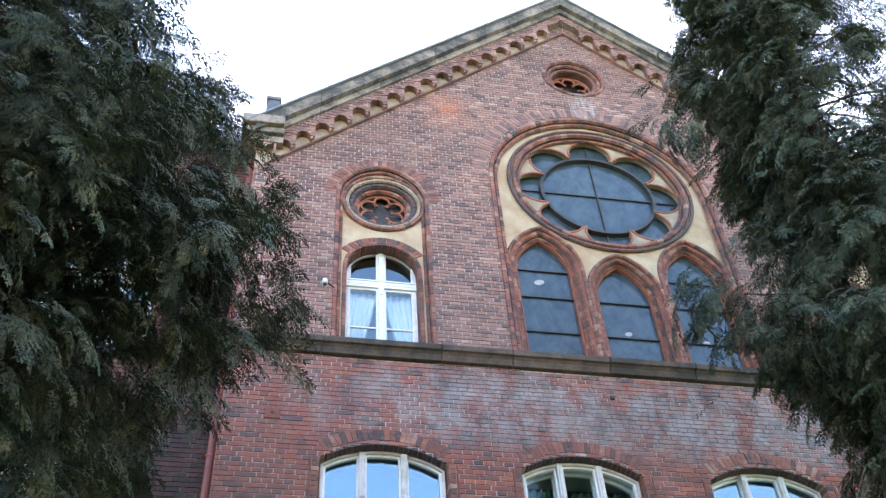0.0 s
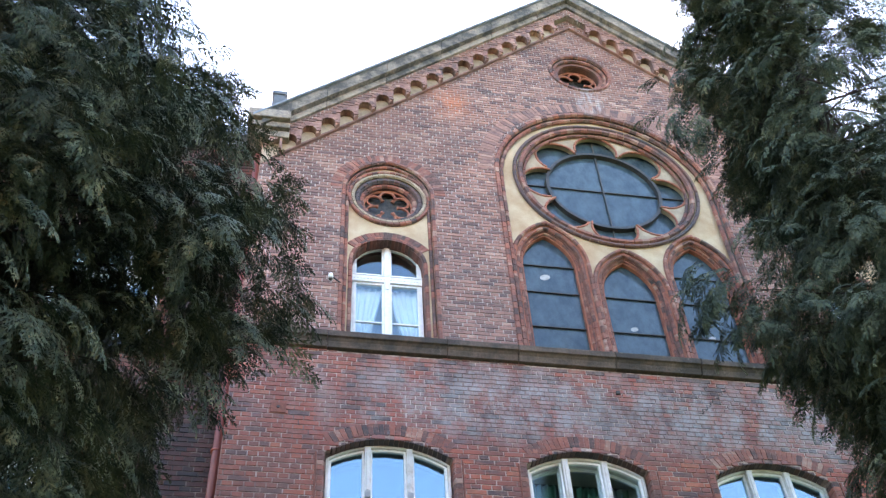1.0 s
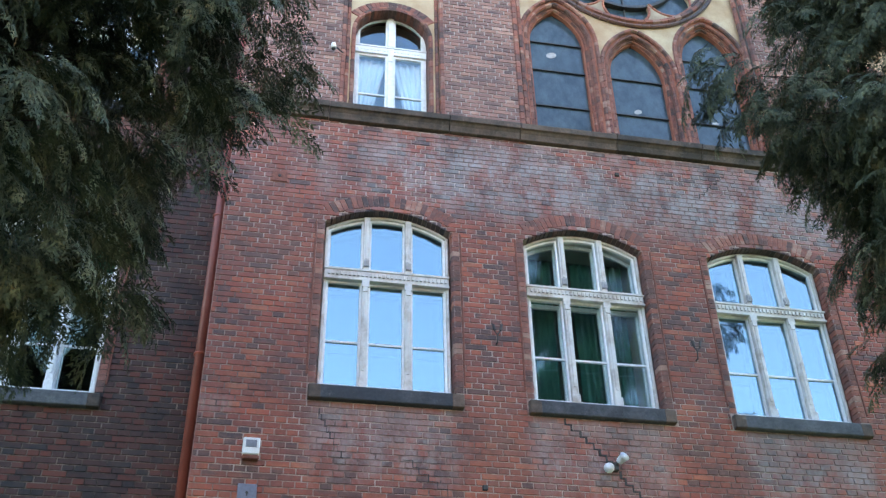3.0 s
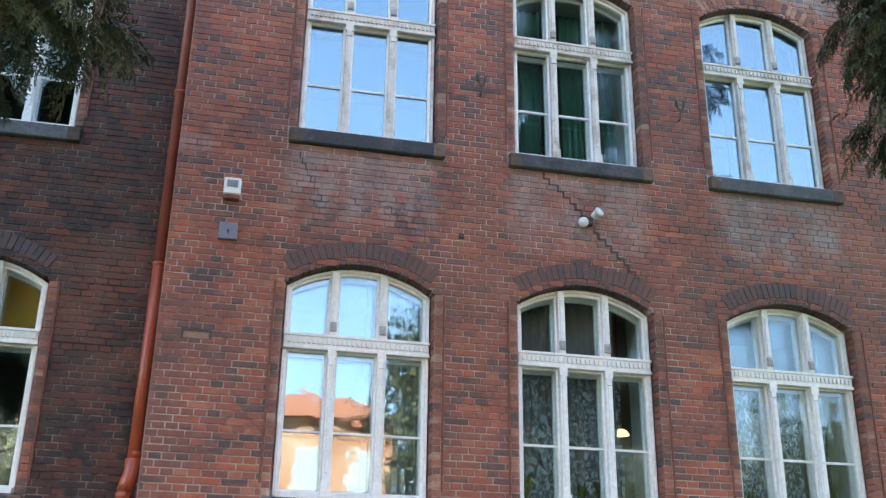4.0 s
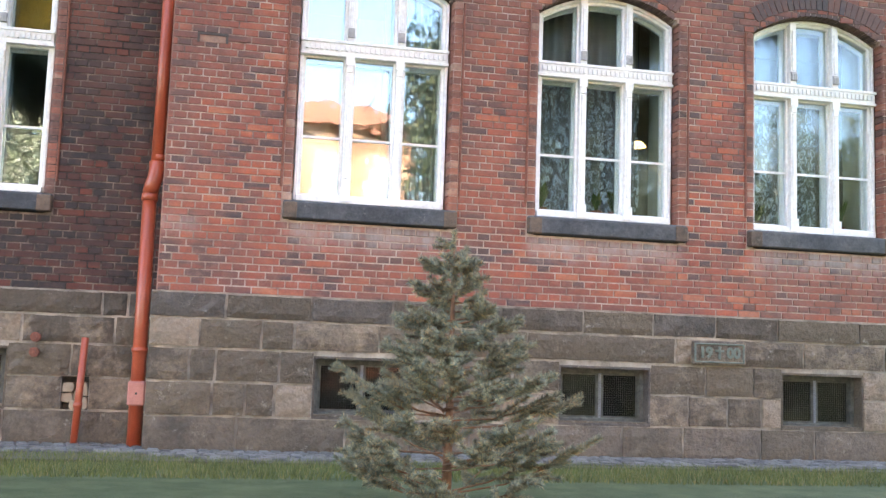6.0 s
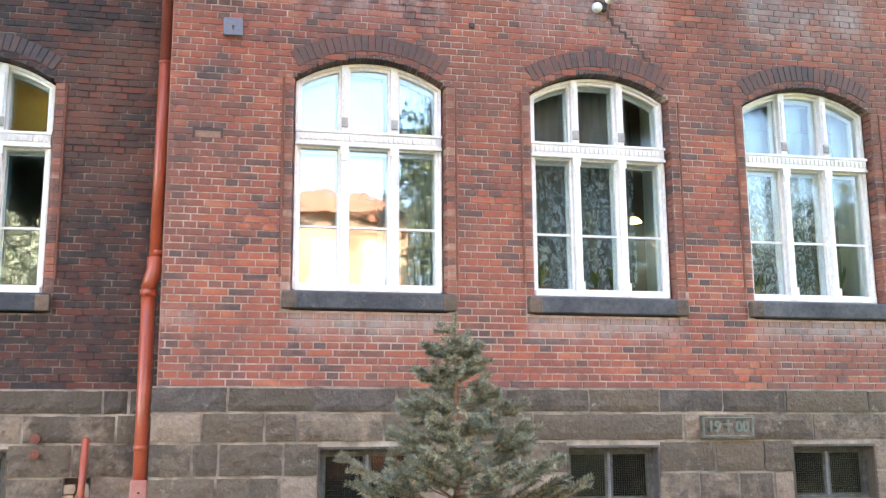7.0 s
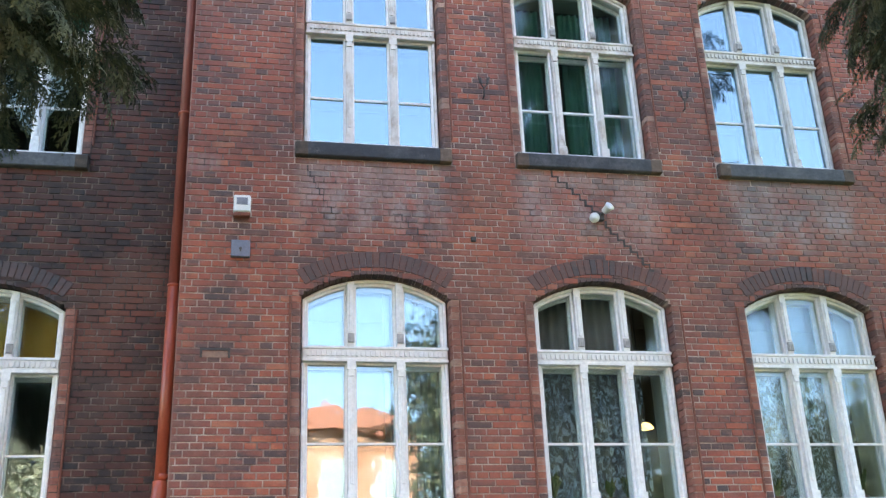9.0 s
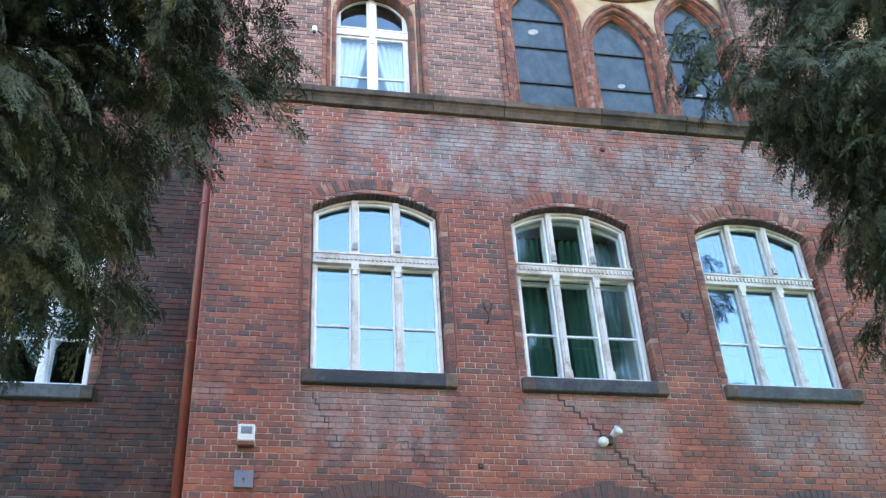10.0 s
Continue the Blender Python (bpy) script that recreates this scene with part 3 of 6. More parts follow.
# jamb bricks with rounded corners, and arches
def jambs(parent, cx, half, z0, z1, y):
    s = Shape()
    for side in (-1, 1):
        k0 = round((z0 - BASE) / COURSE)
        for k in range(k0, int((z1 - BASE) / COURSE) + 1):
            za = BASE + k * COURSE + 0.005
            zb = min(za + COURSE - 0.010, z1 + 0.03)
            d, w = rng.uniform(-0.002, 0.002), 0.100 + rng.uniform(-0.004, 0.002)
            r = 0.045
            corner = [(r - r * math.sin(a), r - r * math.cos(a)) for a in (0, 0.52, 1.05, 1.57)]
            poly = [(cx + side * (half + w), y + d)] + [(cx + side * (half + p), y + d + q) for p, q in corner] + [(cx + side * half, y + 0.16), (cx + side * (half + w), y + 0.16)]
            s.column(poly, za, zb)
    part("jamb", fast_mesh("jamb", s, m_roll), m_roll, parent, "rounded red jamb bricks", kind="stuff")
    # A dark strip beside each jamb paints in the look of a recessed groove.
    for side in (-1, 1):
        x = cx + side * (half + 0.118)
        part("jamb_groove_strip", Shape().tube([(x, y - 0.002, z0 + 0.12), (x, y - 0.002, (z0 + z1) / 2), (x, y - 0.002, z1 - 0.02)], 0.013, 6), m_rust_groove, parent, "thin dark red strip in place of the jamb's groove")


R_SEG = (HALF**2 + RISE**2) / (2 * RISE)
low_wedge = wedge_mesh("brick", R_SEG + 0.078, R_SEG + 0.262, 70.0 / 25, -0.006, 0.14, m_voussoir)
low_inner = wedge_mesh("brick", R_SEG, R_SEG + 0.072, 72.0 / 25, 0.006, 0.14, m_voussoir)
up_wedge = wedge_mesh("brick", R_SEG + 0.05, R_SEG + 0.225, 70.0 / 26, -0.004, 0.14, m_roll)
# Added dark ring that blackens the soffit edge of the upper arches.
up_inner = wedge_mesh("brick", R_SEG - 0.012, R_SEG + 0.044, 70.0 / 26, 0.012, 0.14, m_voussoir)


def seg_arch(cx, spring, y, lower, wall):
    cz = spring + RISE - R_SEG
    if lower:
        wedge_ring(wall, low_wedge, cx, cz, y, -32.2, 32.2, 23)
        wedge_ring(wall, low_inner, cx, cz, y, -33.12, 33.12, 23)
    else:
        wedge_ring(wall, up_wedge, cx, cz, y, -32.3, 32.3, 24)
        wedge_ring(wall, up_inner, cx, cz, y, -32.3, 32.3, 24)


SILL = Shape()
for x0, x1, ya, yb, za, zb in ((-0.89, 0.89, -0.075, 0.16, 0.0, 0.17),):
    SILL.v += [(x0, ya, za), (x1, ya, za), (x1, yb, za), (x0, yb, za), (x0, ya, zb), (x1, ya, zb), (x1, yb, zb + 0.045), (x0, yb, zb + 0.045)]
    SILL.f += [(0, 1, 5, 4), (1, 2, 6, 5), (2, 3, 7, 6), (3, 0, 4, 7), (4, 5, 6, 7), (3, 2, 1, 0)]
sill_mesh = SILL.mesh("window_sill", m_sill, bevel=0.012)


def sill(cx, y, z):
    ob = tagged(new("window_sill", sill_mesh), "dark stained stone window sill", "window sill", "stone sills", "structure")
    ob.location = (cx, y, z)
    for sx in (-0.82, 0.82):
        part("sill_end", Shape().box(sx - 0.073, sx + 0.073, -0.079, 0.1, -0.002, 0.166), m_course, ob, "paler worn end block", bevel=0.01)


for c in BAYS:
    jambs(wall_front, c, HALF, LOW0 + 0.2, LOWS, 0.0)
    jambs(wall_front, c, HALF, UP0 + 0.2, UPS, 0.0)
    seg_arch(c, LOWS, 0.0, True, wall_front)
    seg_arch(c, UPS, 0.0, False, wall_front)
    sill(c, 0.0, LOW0)
    sill(c, 0.0, UP0)
for c in WING_BAYS:
    for z0, zs, low in ((LOW0, LOWS, True), (UP0, UPS, False), (10.85, 13.2, False)):
        jambs(wall_wing, c, HALF, z0 + 0.2, zs, WING_Y)
        seg_arch(c, zs, WING_Y, low, wall_wing)
        sill(c, WING_Y, z0)


# ---- casement windows ----
def light(xa, xb, za, top, w, n=8):
    """Outline of one light, inset by w; top is a height or a function of x."""
    f = top if callable(top) else (lambda x: top)
    xs = [xb - w + (xa - xb + 2 * w) * k / n for k in range(n + 1)]
    return [(xa + w, za + w), (xb - w, za + w)] + [(x, f(x) - w) for x in xs]


def casement(name, cx, y, z0, zt, zs, paint, bars_paint, glass, label, half=0.785, rise=0.25, bar=0.42):
    """Three lights below and three above a transom, under a segmental head."""
    w = empty(name, label, "window", kind="structure", at=(cx, y, 0))
    r = (half**2 + rise**2) / (2 * rise)

    def head(x):
        return zs + rise - r + math.sqrt(r * r - x * x)

    part("window_frame", Shape().ring(light(-half, half, z0, head, 0.0, 16), light(-half, half, z0, head, 0.038, 16), 0.0, 0.20), bars_paint, w, bevel=0.006)
    m = 0.265
    for sx in (-m, m):
        s = Shape().box(sx - 0.040, sx + 0.040, -0.030, 0.09, z0 + 0.04, head(sx) - 0.02)
        s.box(sx - 0.018, sx + 0.018, -0.045, -0.028, zt + 0.32, head(sx) - 0.12)
        s.box(sx - 0.018, sx + 0.018, -0.045, -0.028, z0 + 0.25, zt - 0.18)
        mu = part("mullion", s, bars_paint, w, bevel=0.005)
        # The block's grey colour paints in the shading of its flutes.
        s = Shape().box(sx - 0.034, sx + 0.034, -0.056, -0.012, zt + 0.20, zt + 0.30)
        for q in (-0.022, 0.0, 0.022):
            s.box(sx + q - 0.007, sx + q + 0.007, -0.072, -0.05, zt + 0.20, zt + 0.27)
        part("carved_block", s, m_carved, mu, "fluted block, greyed for the shading of its carving")
        s = Shape()
        s.box(sx - 0.046, sx + 0.046, -0.054, -0.012, zt - 0.10, zt - 0.01)
        s.box(sx - 0.030, sx + 0.030, -0.050, -0.012, zt - 0.17, zt - 0.10)
        s.box(sx - 0.050, sx + 0.050, -0.052, -0.012, z0 + 0.01, z0 + 0.15)
        part("carved_block", s, bars_paint, mu)
    s = Shape().box(-half + 0.01, half - 0.01, -0.034, 0.05, zt, zt + 0.15)
    s.box(-half, half, -0.055, 0.02, zt + 0.125, zt + 0.155).box(-half, half, -0.048, 0.02, zt - 0.012, zt + 0.02)
    tr = part("transom", s, bars_paint, w, bevel=0.004)
    s = Shape()
    k = -half + 0.05
    while k < half - 0.05:
        s.box(k, k + 0.026, -0.058, -0.03, zt + 0.048, zt + 0.105)
        k += 0.052
    part("dentil_band", s, bars_paint, tr)
    part("bottom_rail", Shape().box(-half + 0.02, half - 0.02, -0.035, 0.05, z0 - 0.01, z0 + 0.055), paint, w, bevel=0.006)
    for xa, xb in ((-half + 0.03, -m - 0.025), (-m + 0.025, m - 0.025), (m + 0.025, half - 0.03)):
        for za, top in ((z0 + 0.04, zt + 0.01), (zt + 0.14, lambda x: head(x) - 0.03)):
            sash = part("sash", Shape().ring(light(xa, xb, za, top, 0.0), light(xa, xb, za, top, 0.040), 0.035, 0.085), paint, w, bevel=0.004)
            pane = part("pane", Shape().prism(light(xa, xb, za, top, 0.036), 0.062, 0.066), glass, sash)
            pane.visible_shadow = False
            if not callable(top):
                zb = za + (top - za) * bar
                part("glazing_bar", Shape().box(xa + 0.04, xb - 0.04, 0.042, 0.075, zb - 0.012, zb + 0.012), paint, sash)
            back = part("inner_sash", Shape().ring(light(xa - 0.02, xb + 0.02, za - 0.02, top, 0.0), light(xa - 0.02, xb + 0.02, za - 0.02, top, 0.058), 0.175, 0.215), paint, w)
            pane = part("pane", Shape().prism(light(xa - 0.02, xb + 0.02, za - 0.02, top, 0.053), 0.193, 0.197), glass, back)
            pane.visible_shadow = False
    return w


WIN_Y = 0.14
names = iter(range(1, 40))
for c in BAYS[:3]:
    casement(f"window_{next(names)}", c, WIN_Y, 2.525, 4.07, LOWS, m_paint, m_paint, (m_glass, m_glass_low, m_glass_mid)[BAYS.index(c)], "white painted wooden casement window with six panes under a flat arch")
for c in BAYS[:3]:
    casement(f"window_{next(names)}", c, WIN_Y, 6.62, 8.14, UPS, m_paint, m_oldpaint, m_glass_sky if c != BAYS[1] else m_glass_low, "casement window with peeling cream paint and six panes")
for c in WING_BAYS:
    casement(f"window_{next(names)}", c, WING_Y + WIN_Y, 2.525, 4.07, LOWS, m_paint, m_paint, m_glass, "white painted casement window of the wing")
    casement(f"window_{next(names)}", c, WING_Y + WIN_Y, 6.62, 8.14, UPS, m_paint, m_paint, m_glass_low, "white casement window with a green valance behind it")
    casement(f"window_{next(names)}", c, WING_Y + WIN_Y, 11.07, 12.5, 13.2, m_paint, m_paint, m_glass, "white upper casement window reflecting the sky")
casement(f"window_{next(names)}", BAYS[3], WIN_Y, 2.525, 4.07, LOWS, m_paint, m_paint, m_glass_low, "white painted wooden casement window with six panes under a flat arch")
casement(f"window_{next(names)}", BAYS[3], WIN_Y, 6.62, 8.14, UPS, m_paint, m_oldpaint, m_glass, "casement window with peeling cream paint and six panes")

for c in BAYS:
    for z0, z1 in ((2.45, 5.05), (6.55, 9.2)):
        s = Shape()
        for sgn in (-1, 1):
            a, b = sorted((c + sgn * 0.79, c + sgn * 0.86))
            s.box(a, b, 0.365, 0.80, z0, z1)
        s.box(c - 0.86, c + 0.86, 0.365, 0.80, z1, z1 + 0.05).box(c - 0.86, c + 0.86, 0.365, 0.80, z0 - 0.05, z0)
        thing("reveal_lining", s, m_room, "pale plastered inner window reveal", "reveal", kind="structure")

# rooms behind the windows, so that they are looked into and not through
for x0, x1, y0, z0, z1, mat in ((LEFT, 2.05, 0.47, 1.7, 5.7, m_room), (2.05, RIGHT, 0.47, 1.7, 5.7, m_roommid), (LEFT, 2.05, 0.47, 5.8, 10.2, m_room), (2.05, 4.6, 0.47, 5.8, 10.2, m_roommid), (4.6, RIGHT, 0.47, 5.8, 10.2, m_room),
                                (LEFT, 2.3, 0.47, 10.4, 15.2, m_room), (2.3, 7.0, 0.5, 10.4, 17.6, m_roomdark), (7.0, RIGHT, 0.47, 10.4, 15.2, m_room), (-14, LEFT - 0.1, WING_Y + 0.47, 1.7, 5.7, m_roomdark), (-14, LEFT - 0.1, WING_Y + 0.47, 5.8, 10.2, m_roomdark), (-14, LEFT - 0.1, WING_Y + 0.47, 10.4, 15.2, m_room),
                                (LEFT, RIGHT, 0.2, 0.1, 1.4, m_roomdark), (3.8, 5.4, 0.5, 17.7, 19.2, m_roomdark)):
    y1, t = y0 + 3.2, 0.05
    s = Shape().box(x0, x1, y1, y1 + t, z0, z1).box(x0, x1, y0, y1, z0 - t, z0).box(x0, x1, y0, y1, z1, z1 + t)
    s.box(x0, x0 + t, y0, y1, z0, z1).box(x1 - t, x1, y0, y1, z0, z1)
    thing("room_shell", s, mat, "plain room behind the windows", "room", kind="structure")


# ---- string course ----
s_cornice = empty("string_course", "dark weathered stone string course in long blocks", "string course", kind="structure")
xs = [LEFT - 0.08, -0.083, 1.569, 2.573, 3.978, 5.247, 6.55, 7.9, 9.2, RIGHT + 0.08]
for a, b in zip(xs, xs[1:]):
    s = Shape()
    prof = [(-0.02, 10.615), (-0.055, 10.62), (-0.062, 10.66), (-0.075, 10.71), (-0.105, 10.748), (-0.138, 10.758), (-0.145, 10.845), (-0.115, 10.865), (0.0, 10.90), (0.10, 10.92), (0.10, 10.615)]
    n = len(prof)
    g, dz = 0.005, rng.uniform(-0.006, 0.006)
    s.v = [(a + g, y, z + dz) for y, z in prof] + [(b - g, y, z + dz) for y, z in prof]
    s.f = [(k, (k + 1) % n, n + (k + 1) % n, n + k) for k in range(n)] + [tuple(range(n)), tuple(range(2 * n - 1, n - 1, -1))]
    part("stone_block", s, m_course, s_cornice, bevel=0.004)

# ---- plinth of sandstone blocks ----
plinth = empty("plinth", "weathered sandstone plinth of tooled blocks, grey and beige", "plinth", kind="structure")
cellar_openings = [Opening(c, h, 0.33, 0.94) for c, h in CELLAR]
core = solid_wall(lambda z: (LEFT - 0.04, RIGHT + 0.04), -0.15, BASE, 0.03, cellar_openings, -0.035, 0.30)
part("plinth_core", core, m_grout, plinth, "pale joint mortar")
wcore = solid_wall(lambda z: (-14.0, LEFT - 0.04), -0.15, BASE, 0.03, [Opening(-3.24, 0.52, 0.33, 0.94), Opening(-2.06, 0.13, 0.33, 0.66)], WING_Y - 0.035, WING_Y + 0.3)
part("plinth_core", wcore, m_grout, plinth, "pale joint mortar")
srng = random.Random(21)


def stone(x0, x1, z0, z1, y, cap=False, mat=None):
    g = srng.uniform(0.009, 0.017)
    f = y - srng.uniform(0.0, 0.016)
    s = Shape()
    nx, nz = max(3, round((x1 - x0) / 0.09)), 4
    xs_ = [x0 + g + (x1 - x0 - 2 * g) * k / nx for k in range(nx + 1)]
    zs_ = [z0 + g + (z1 - z0 - 2 * g) * k / nz for k in range(nz + 1)]
    grid = {}
    for i, x in enumerate(xs_):
        for j, z in enumerate(zs_):
            edge = i in (0, nx) or j in (0, nz)
            yy = f + (0.012 if edge else srng.uniform(-0.016, 0.006))
            if cap and j == nz:
                yy = y + 0.045
            if cap and j == nz - 1:
                yy = f
            zz = z + srng.uniform(-0.005, 0.005) + (0.05 if cap and j == nz - 1 else 0)
            xx = x + srng.uniform(-0.006, 0.006)
            grid[i, j] = len(s.v)
            s.v.append((xx, yy, zz))
    for i in range(nx):
        for j in range(nz):
            s.f.append((grid[i, j], grid[i + 1, j], grid[i + 1, j + 1], grid[i, j + 1]))
    rim = [grid[i, 0] for i in range(nx)] + [grid[nx, j] for j in range(nz)] + [grid[i, nz] for i in range(nx, 0, -1)] + [grid[0, j] for j in range(nz, 0, -1)]
    k0 = len(s.v)
    s.v += [(s.v[i][0], y + 0.06, s.v[i][2]) for i in rim]
    for k in range(len(rim)):
        m2 = (k + 1) % len(rim)
        s.f.append((rim[k], k0 + k, k0 + m2, rim[m2]))
    part("stone_block", fast_mesh("stone_block", s, mat or (m_capstone if cap else m_sandstone)), None, plinth)


def stone_course(x0, x1, z0, z1, y, lengths, openings=(), cap=False, joints=None, mat=None):
    for a, b in free_spans(x0, x1, (z0 + z1) / 2, openings):
        if joints:
            cuts = [a] + [j for j in joints if a + 0.1 < j < b - 0.1] + [b]
        else:
            cuts = [a]
            while b - cuts[-1] > lengths[1] * 1.35:
                cuts.append(cuts[-1] + srng.uniform(*lengths))
            cuts.append(b)
        for p, q in zip(cuts, cuts[1:]):
            stone(p, q, z0, z1, y, cap, mat)


PY = -0.055
caps = [-0.63, 0.21, 1.03, 2.16, 3.06, 3.84, 4.56, 5.29, 6.28, 7.2, 8.1, 9.2]
stone_course(LEFT - 0.05, RIGHT + 0.05, 1.275, BASE, PY, None, (), True, caps)
stone_course(LEFT - 0.05, RIGHT + 0.05, 0.985, 1.275, PY, None, (), False, [-0.86, -0.27, 0.05, 0.9, 1.75, 2.45, 4.10, 4.80, 5.6, 6.6, 7.5, 8.6, 9.5])
stone_course(LEFT - 0.05, RIGHT + 0.05, 0.66, 0.985, PY, (0.45, 0.85), cellar_openings, False, [-0.95, -0.70, -0.08, 1.72, 2.3, 4.45, 5.0, 6.9, 7.4, 9.6])
stone_course(LEFT - 0.05, RIGHT + 0.05, 0.33, 0.66, PY, (0.3, 0.8), cellar_openings, False, [-0.72, -0.40, -0.12, 1.6, 2.2, 4.25, 4.70, 5.1, 7.0, 7.5, 9.4])
stone_course(LEFT - 0.05, RIGHT + 0.05, -0.06, 0.33, PY, (0.6, 1.2), mat=m_footstone)
WPY = WING_Y - 0.055
wo = [Opening(-3.24, 0.52, 0.33, 0.94)]
stone_course(-7.0, LEFT - 0.05, 1.275, BASE, WPY, None, (), True, [-6, -5, -4.1, -2.95, -1.85, -1.6])
stone_course(-7.0, LEFT - 0.05, 0.985, 1.275, WPY, (0.5, 0.9))
stone_course(-7.0, LEFT - 0.05, 0.66, 0.985, WPY, (0.5, 0.9), wo)
hole = [Opening(-2.06, 0.13, 0.33, 0.66)]
stone_course(-7.0, LEFT - 0.05, 0.33, 0.66, WPY, (0.4, 0.8), wo + hole)
stone_course(-7.0, LEFT - 0.05, -0.06, 0.33, WPY, (0.6, 1.2), mat=m_footstone)


# cellar windows: dark wooden frame, two casements and a wire grille
def cellar_window(name, cx, half, y):
    w = empty(name, "low cellar window with a dark weathered frame and wire mesh", "window", kind="structure", at=(cx, y, 0))
    z0, z1 = 0.34, 0.93
    part("window_sill", Shape().box(-half + 0.004, half - 0.004, -0.13, 0.05, z0 - 0.02, z0 + 0.03), m_sandstone, w, bevel=0.008)
    part("window_frame", Shape().ring(light(-half, half, z0, z1, 0.004), light(-half, half, z0, z1, 0.06), 0.0, 0.08), m_woodframe, w, bevel=0.006)
    part("stone_reveal", Shape().ring(light(-half, half, z0 - 0.008, z1 + 0.008, -0.006), light(-half, half, z0, z1, 0.012), -0.148, 0.02), m_capstone, w)
    part("mullion", Shape().box(-0.014, 0.014, 0.012, 0.06, z0 + 0.06, z1 - 0.06), m_zinc, w)
    for a, b in ((-half + 0.055, -0.01), (0.01, half - 0.055)):
        sash = part("sash", Shape().ring(light(a, b, z0 + 0.05, z1 - 0.05, 0), light(a, b, z0 + 0.05, z1 - 0.05, 0.03), 0.02, 0.06), m_woodframe, w)
        pane = part("pane", Shape().prism(light(a, b, z0 + 0.05, z1 - 0.05, 0.025), 0.04, 0.044), m_glass_dull, sash)
        pane.visible_shadow = False
    s = Shape()
    k = -half + 0.06
    while k < half - 0.06:
        s.box(k, k + 0.0015, 0.008, 0.010, z0 + 0.06, z1 - 0.06)
        k += 0.024
    k = z0 + 0.06
    while k < z1 - 0.06:
        s.box(-half + 0.06, half - 0.06, 0.0105, 0.0125, k, k + 0.0015)
        k += 0.024
    part("wire_mesh", fast_mesh("wire_mesh", s, m_woodframe), None, w)


for c, h in CELLAR:
    cellar_window(f"window_{next(names)}", c, h, 0.10)
cellar_window(f"window_{next(names)}", -3.24, 0.52, WING_Y + 0.10)

# ---- side window of the gable: niche, oculus and round-headed window ----
def side_window(cx, full):
    root = empty("blind_arch", "tall arched niche with ochre plaster and moulded brick edges", "niche", kind="structure", at=(cx, 0, 0))
    o = Opening(0, 0.70, 10.60, 14.13, 0.78, "pointed")
    holes = [Opening(0.0, 0.60, 0, 14.07, kind="circle"), Opening(0, 0.58, 10.0, 12.55, 0.55, "pointed")]
    part("plaster_panel", solid_wall(lambda z: o.span(z), 10.7, 14.9, 0.02, holes, 0.10, 0.30), m_plaster, root, "stained ochre plaster")
    s = Shape()
    edge = [(0.72, 10.8), (0.72, 14.13)] + pointed(0, 0.72, 14.13, 0.80)[1:-1] + [(-0.72, 14.13), (-0.72, 10.8)]
    roll(s, edge, 0.02, 0.040, 0.13)
    inner = [(0.655, 10.8), (0.655, 14.13)] + pointed(0, 0.655, 14.13, 0.735)[1:-1] + [(-0.655, 14.13), (-0.655, 10.8)]
    roll(s, inner, 0.075, 0.030, 0.13)
    part("roll_moulding", fast_mesh("roll_moulding", s, m_roll), None, root, "dark red moulded bricks", kind="stuff")
    me = wedge_mesh("brick", 0.755, 0.935, 180 / 38, -0.004, 0.10, m_roll)
    wedge_ring(root, me, 0, 14.16, 0.0, -90, 90, 38)
    me = wedge_mesh("brick", 0.60, 0.78, 112 / 20, 0.085, 0.26, m_roll)
    wedge_ring(root, me, 0, 12.46, 0.0, -54, 54, 20)
    s = Shape()
    low = [(0.575, 10.8), (0.575, 12.55)] + pointed(0, 0.575, 12.55, 0.56)[1:-1] + [(-0.575, 12.55), (-0.575, 10.8)]
    roll(s, low, 0.11, 0.035, 0.13)
    s2 = Shape().ring([(0.60, 10.75)] + low[1:-1] + [(-0.60, 10.75)], [(x * 0.93, z - (0.03 if abs(x) < 0.5 else 0)) for x, z in ([(0.60, 10.75)] + low[1:-1] + [(-0.60, 10.75)])], 0.14, 0.42)
    part("roll_moulding", fast_mesh("roll_moulding", s, m_roll), None, root, kind="stuff")
    part("reveal", s2, m_roll, root, "brick reveal")
    # oculus with a six-lobed terracotta tracery
    oz = 14.07
    for r, y, t, mat in ((0.645, 0.075, 0.035, m_roll), (0.585, 0.085, 0.036, m_cream), (0.51, 0.14, 0.05, m_voussoir), (0.44, 0.20, 0.045, m_roll)):
        s = Shape()
        roll(s, arc(0.02, oz, r, 0, 370, 62), y, t, 0.10)
        part("ring_moulding", fast_mesh("ring_moulding", s, mat), None, root, kind="stuff")
    s = Shape()
    n = 60
    s.ring(arc(0.02, oz, 0.63, 0, 354, n - 1), arc(0.02, oz, 0.40, 0, 354, n - 1), 0.20, 0.34)
    part("oculus_reveal", s, m_roll, root)
    tr = Shape()
    for k in range(6):
        a = 90 + 60 * k
        px, pz = 0.02 + 0.25 * math.cos(radians(a)), oz + 0.25 * math.sin(radians(a))
        tr.tube([(x, 0.27, z) for x, z in arc(px, pz, 0.125, a - 150, a + 150, 14)], 0.022, 6)
    tr.tube([(x, 0.27, z) for x, z in arc(0.02, oz, 0.40, 0, 360, 40)], 0.03, 6)
    part("tracery", tr, m_terracotta, root, "terracotta tracery", smooth=True)
    # A black sheet stands in for the dark depth behind the tracery.
    part("oculus_dark_sheet", Shape().box(-0.40, 0.44, 0.36, 0.38, oz - 0.42, oz + 0.42), m_iron_gap, root)
    # round-headed white window
    w = empty(f"window_{next(names)}", "white round-headed casement window with drawn white curtains", "window", kind="structure", at=(cx, 0.30, 0))
    half, z0, zt, zs = 0.535, 10.90, 12.30, 12.61

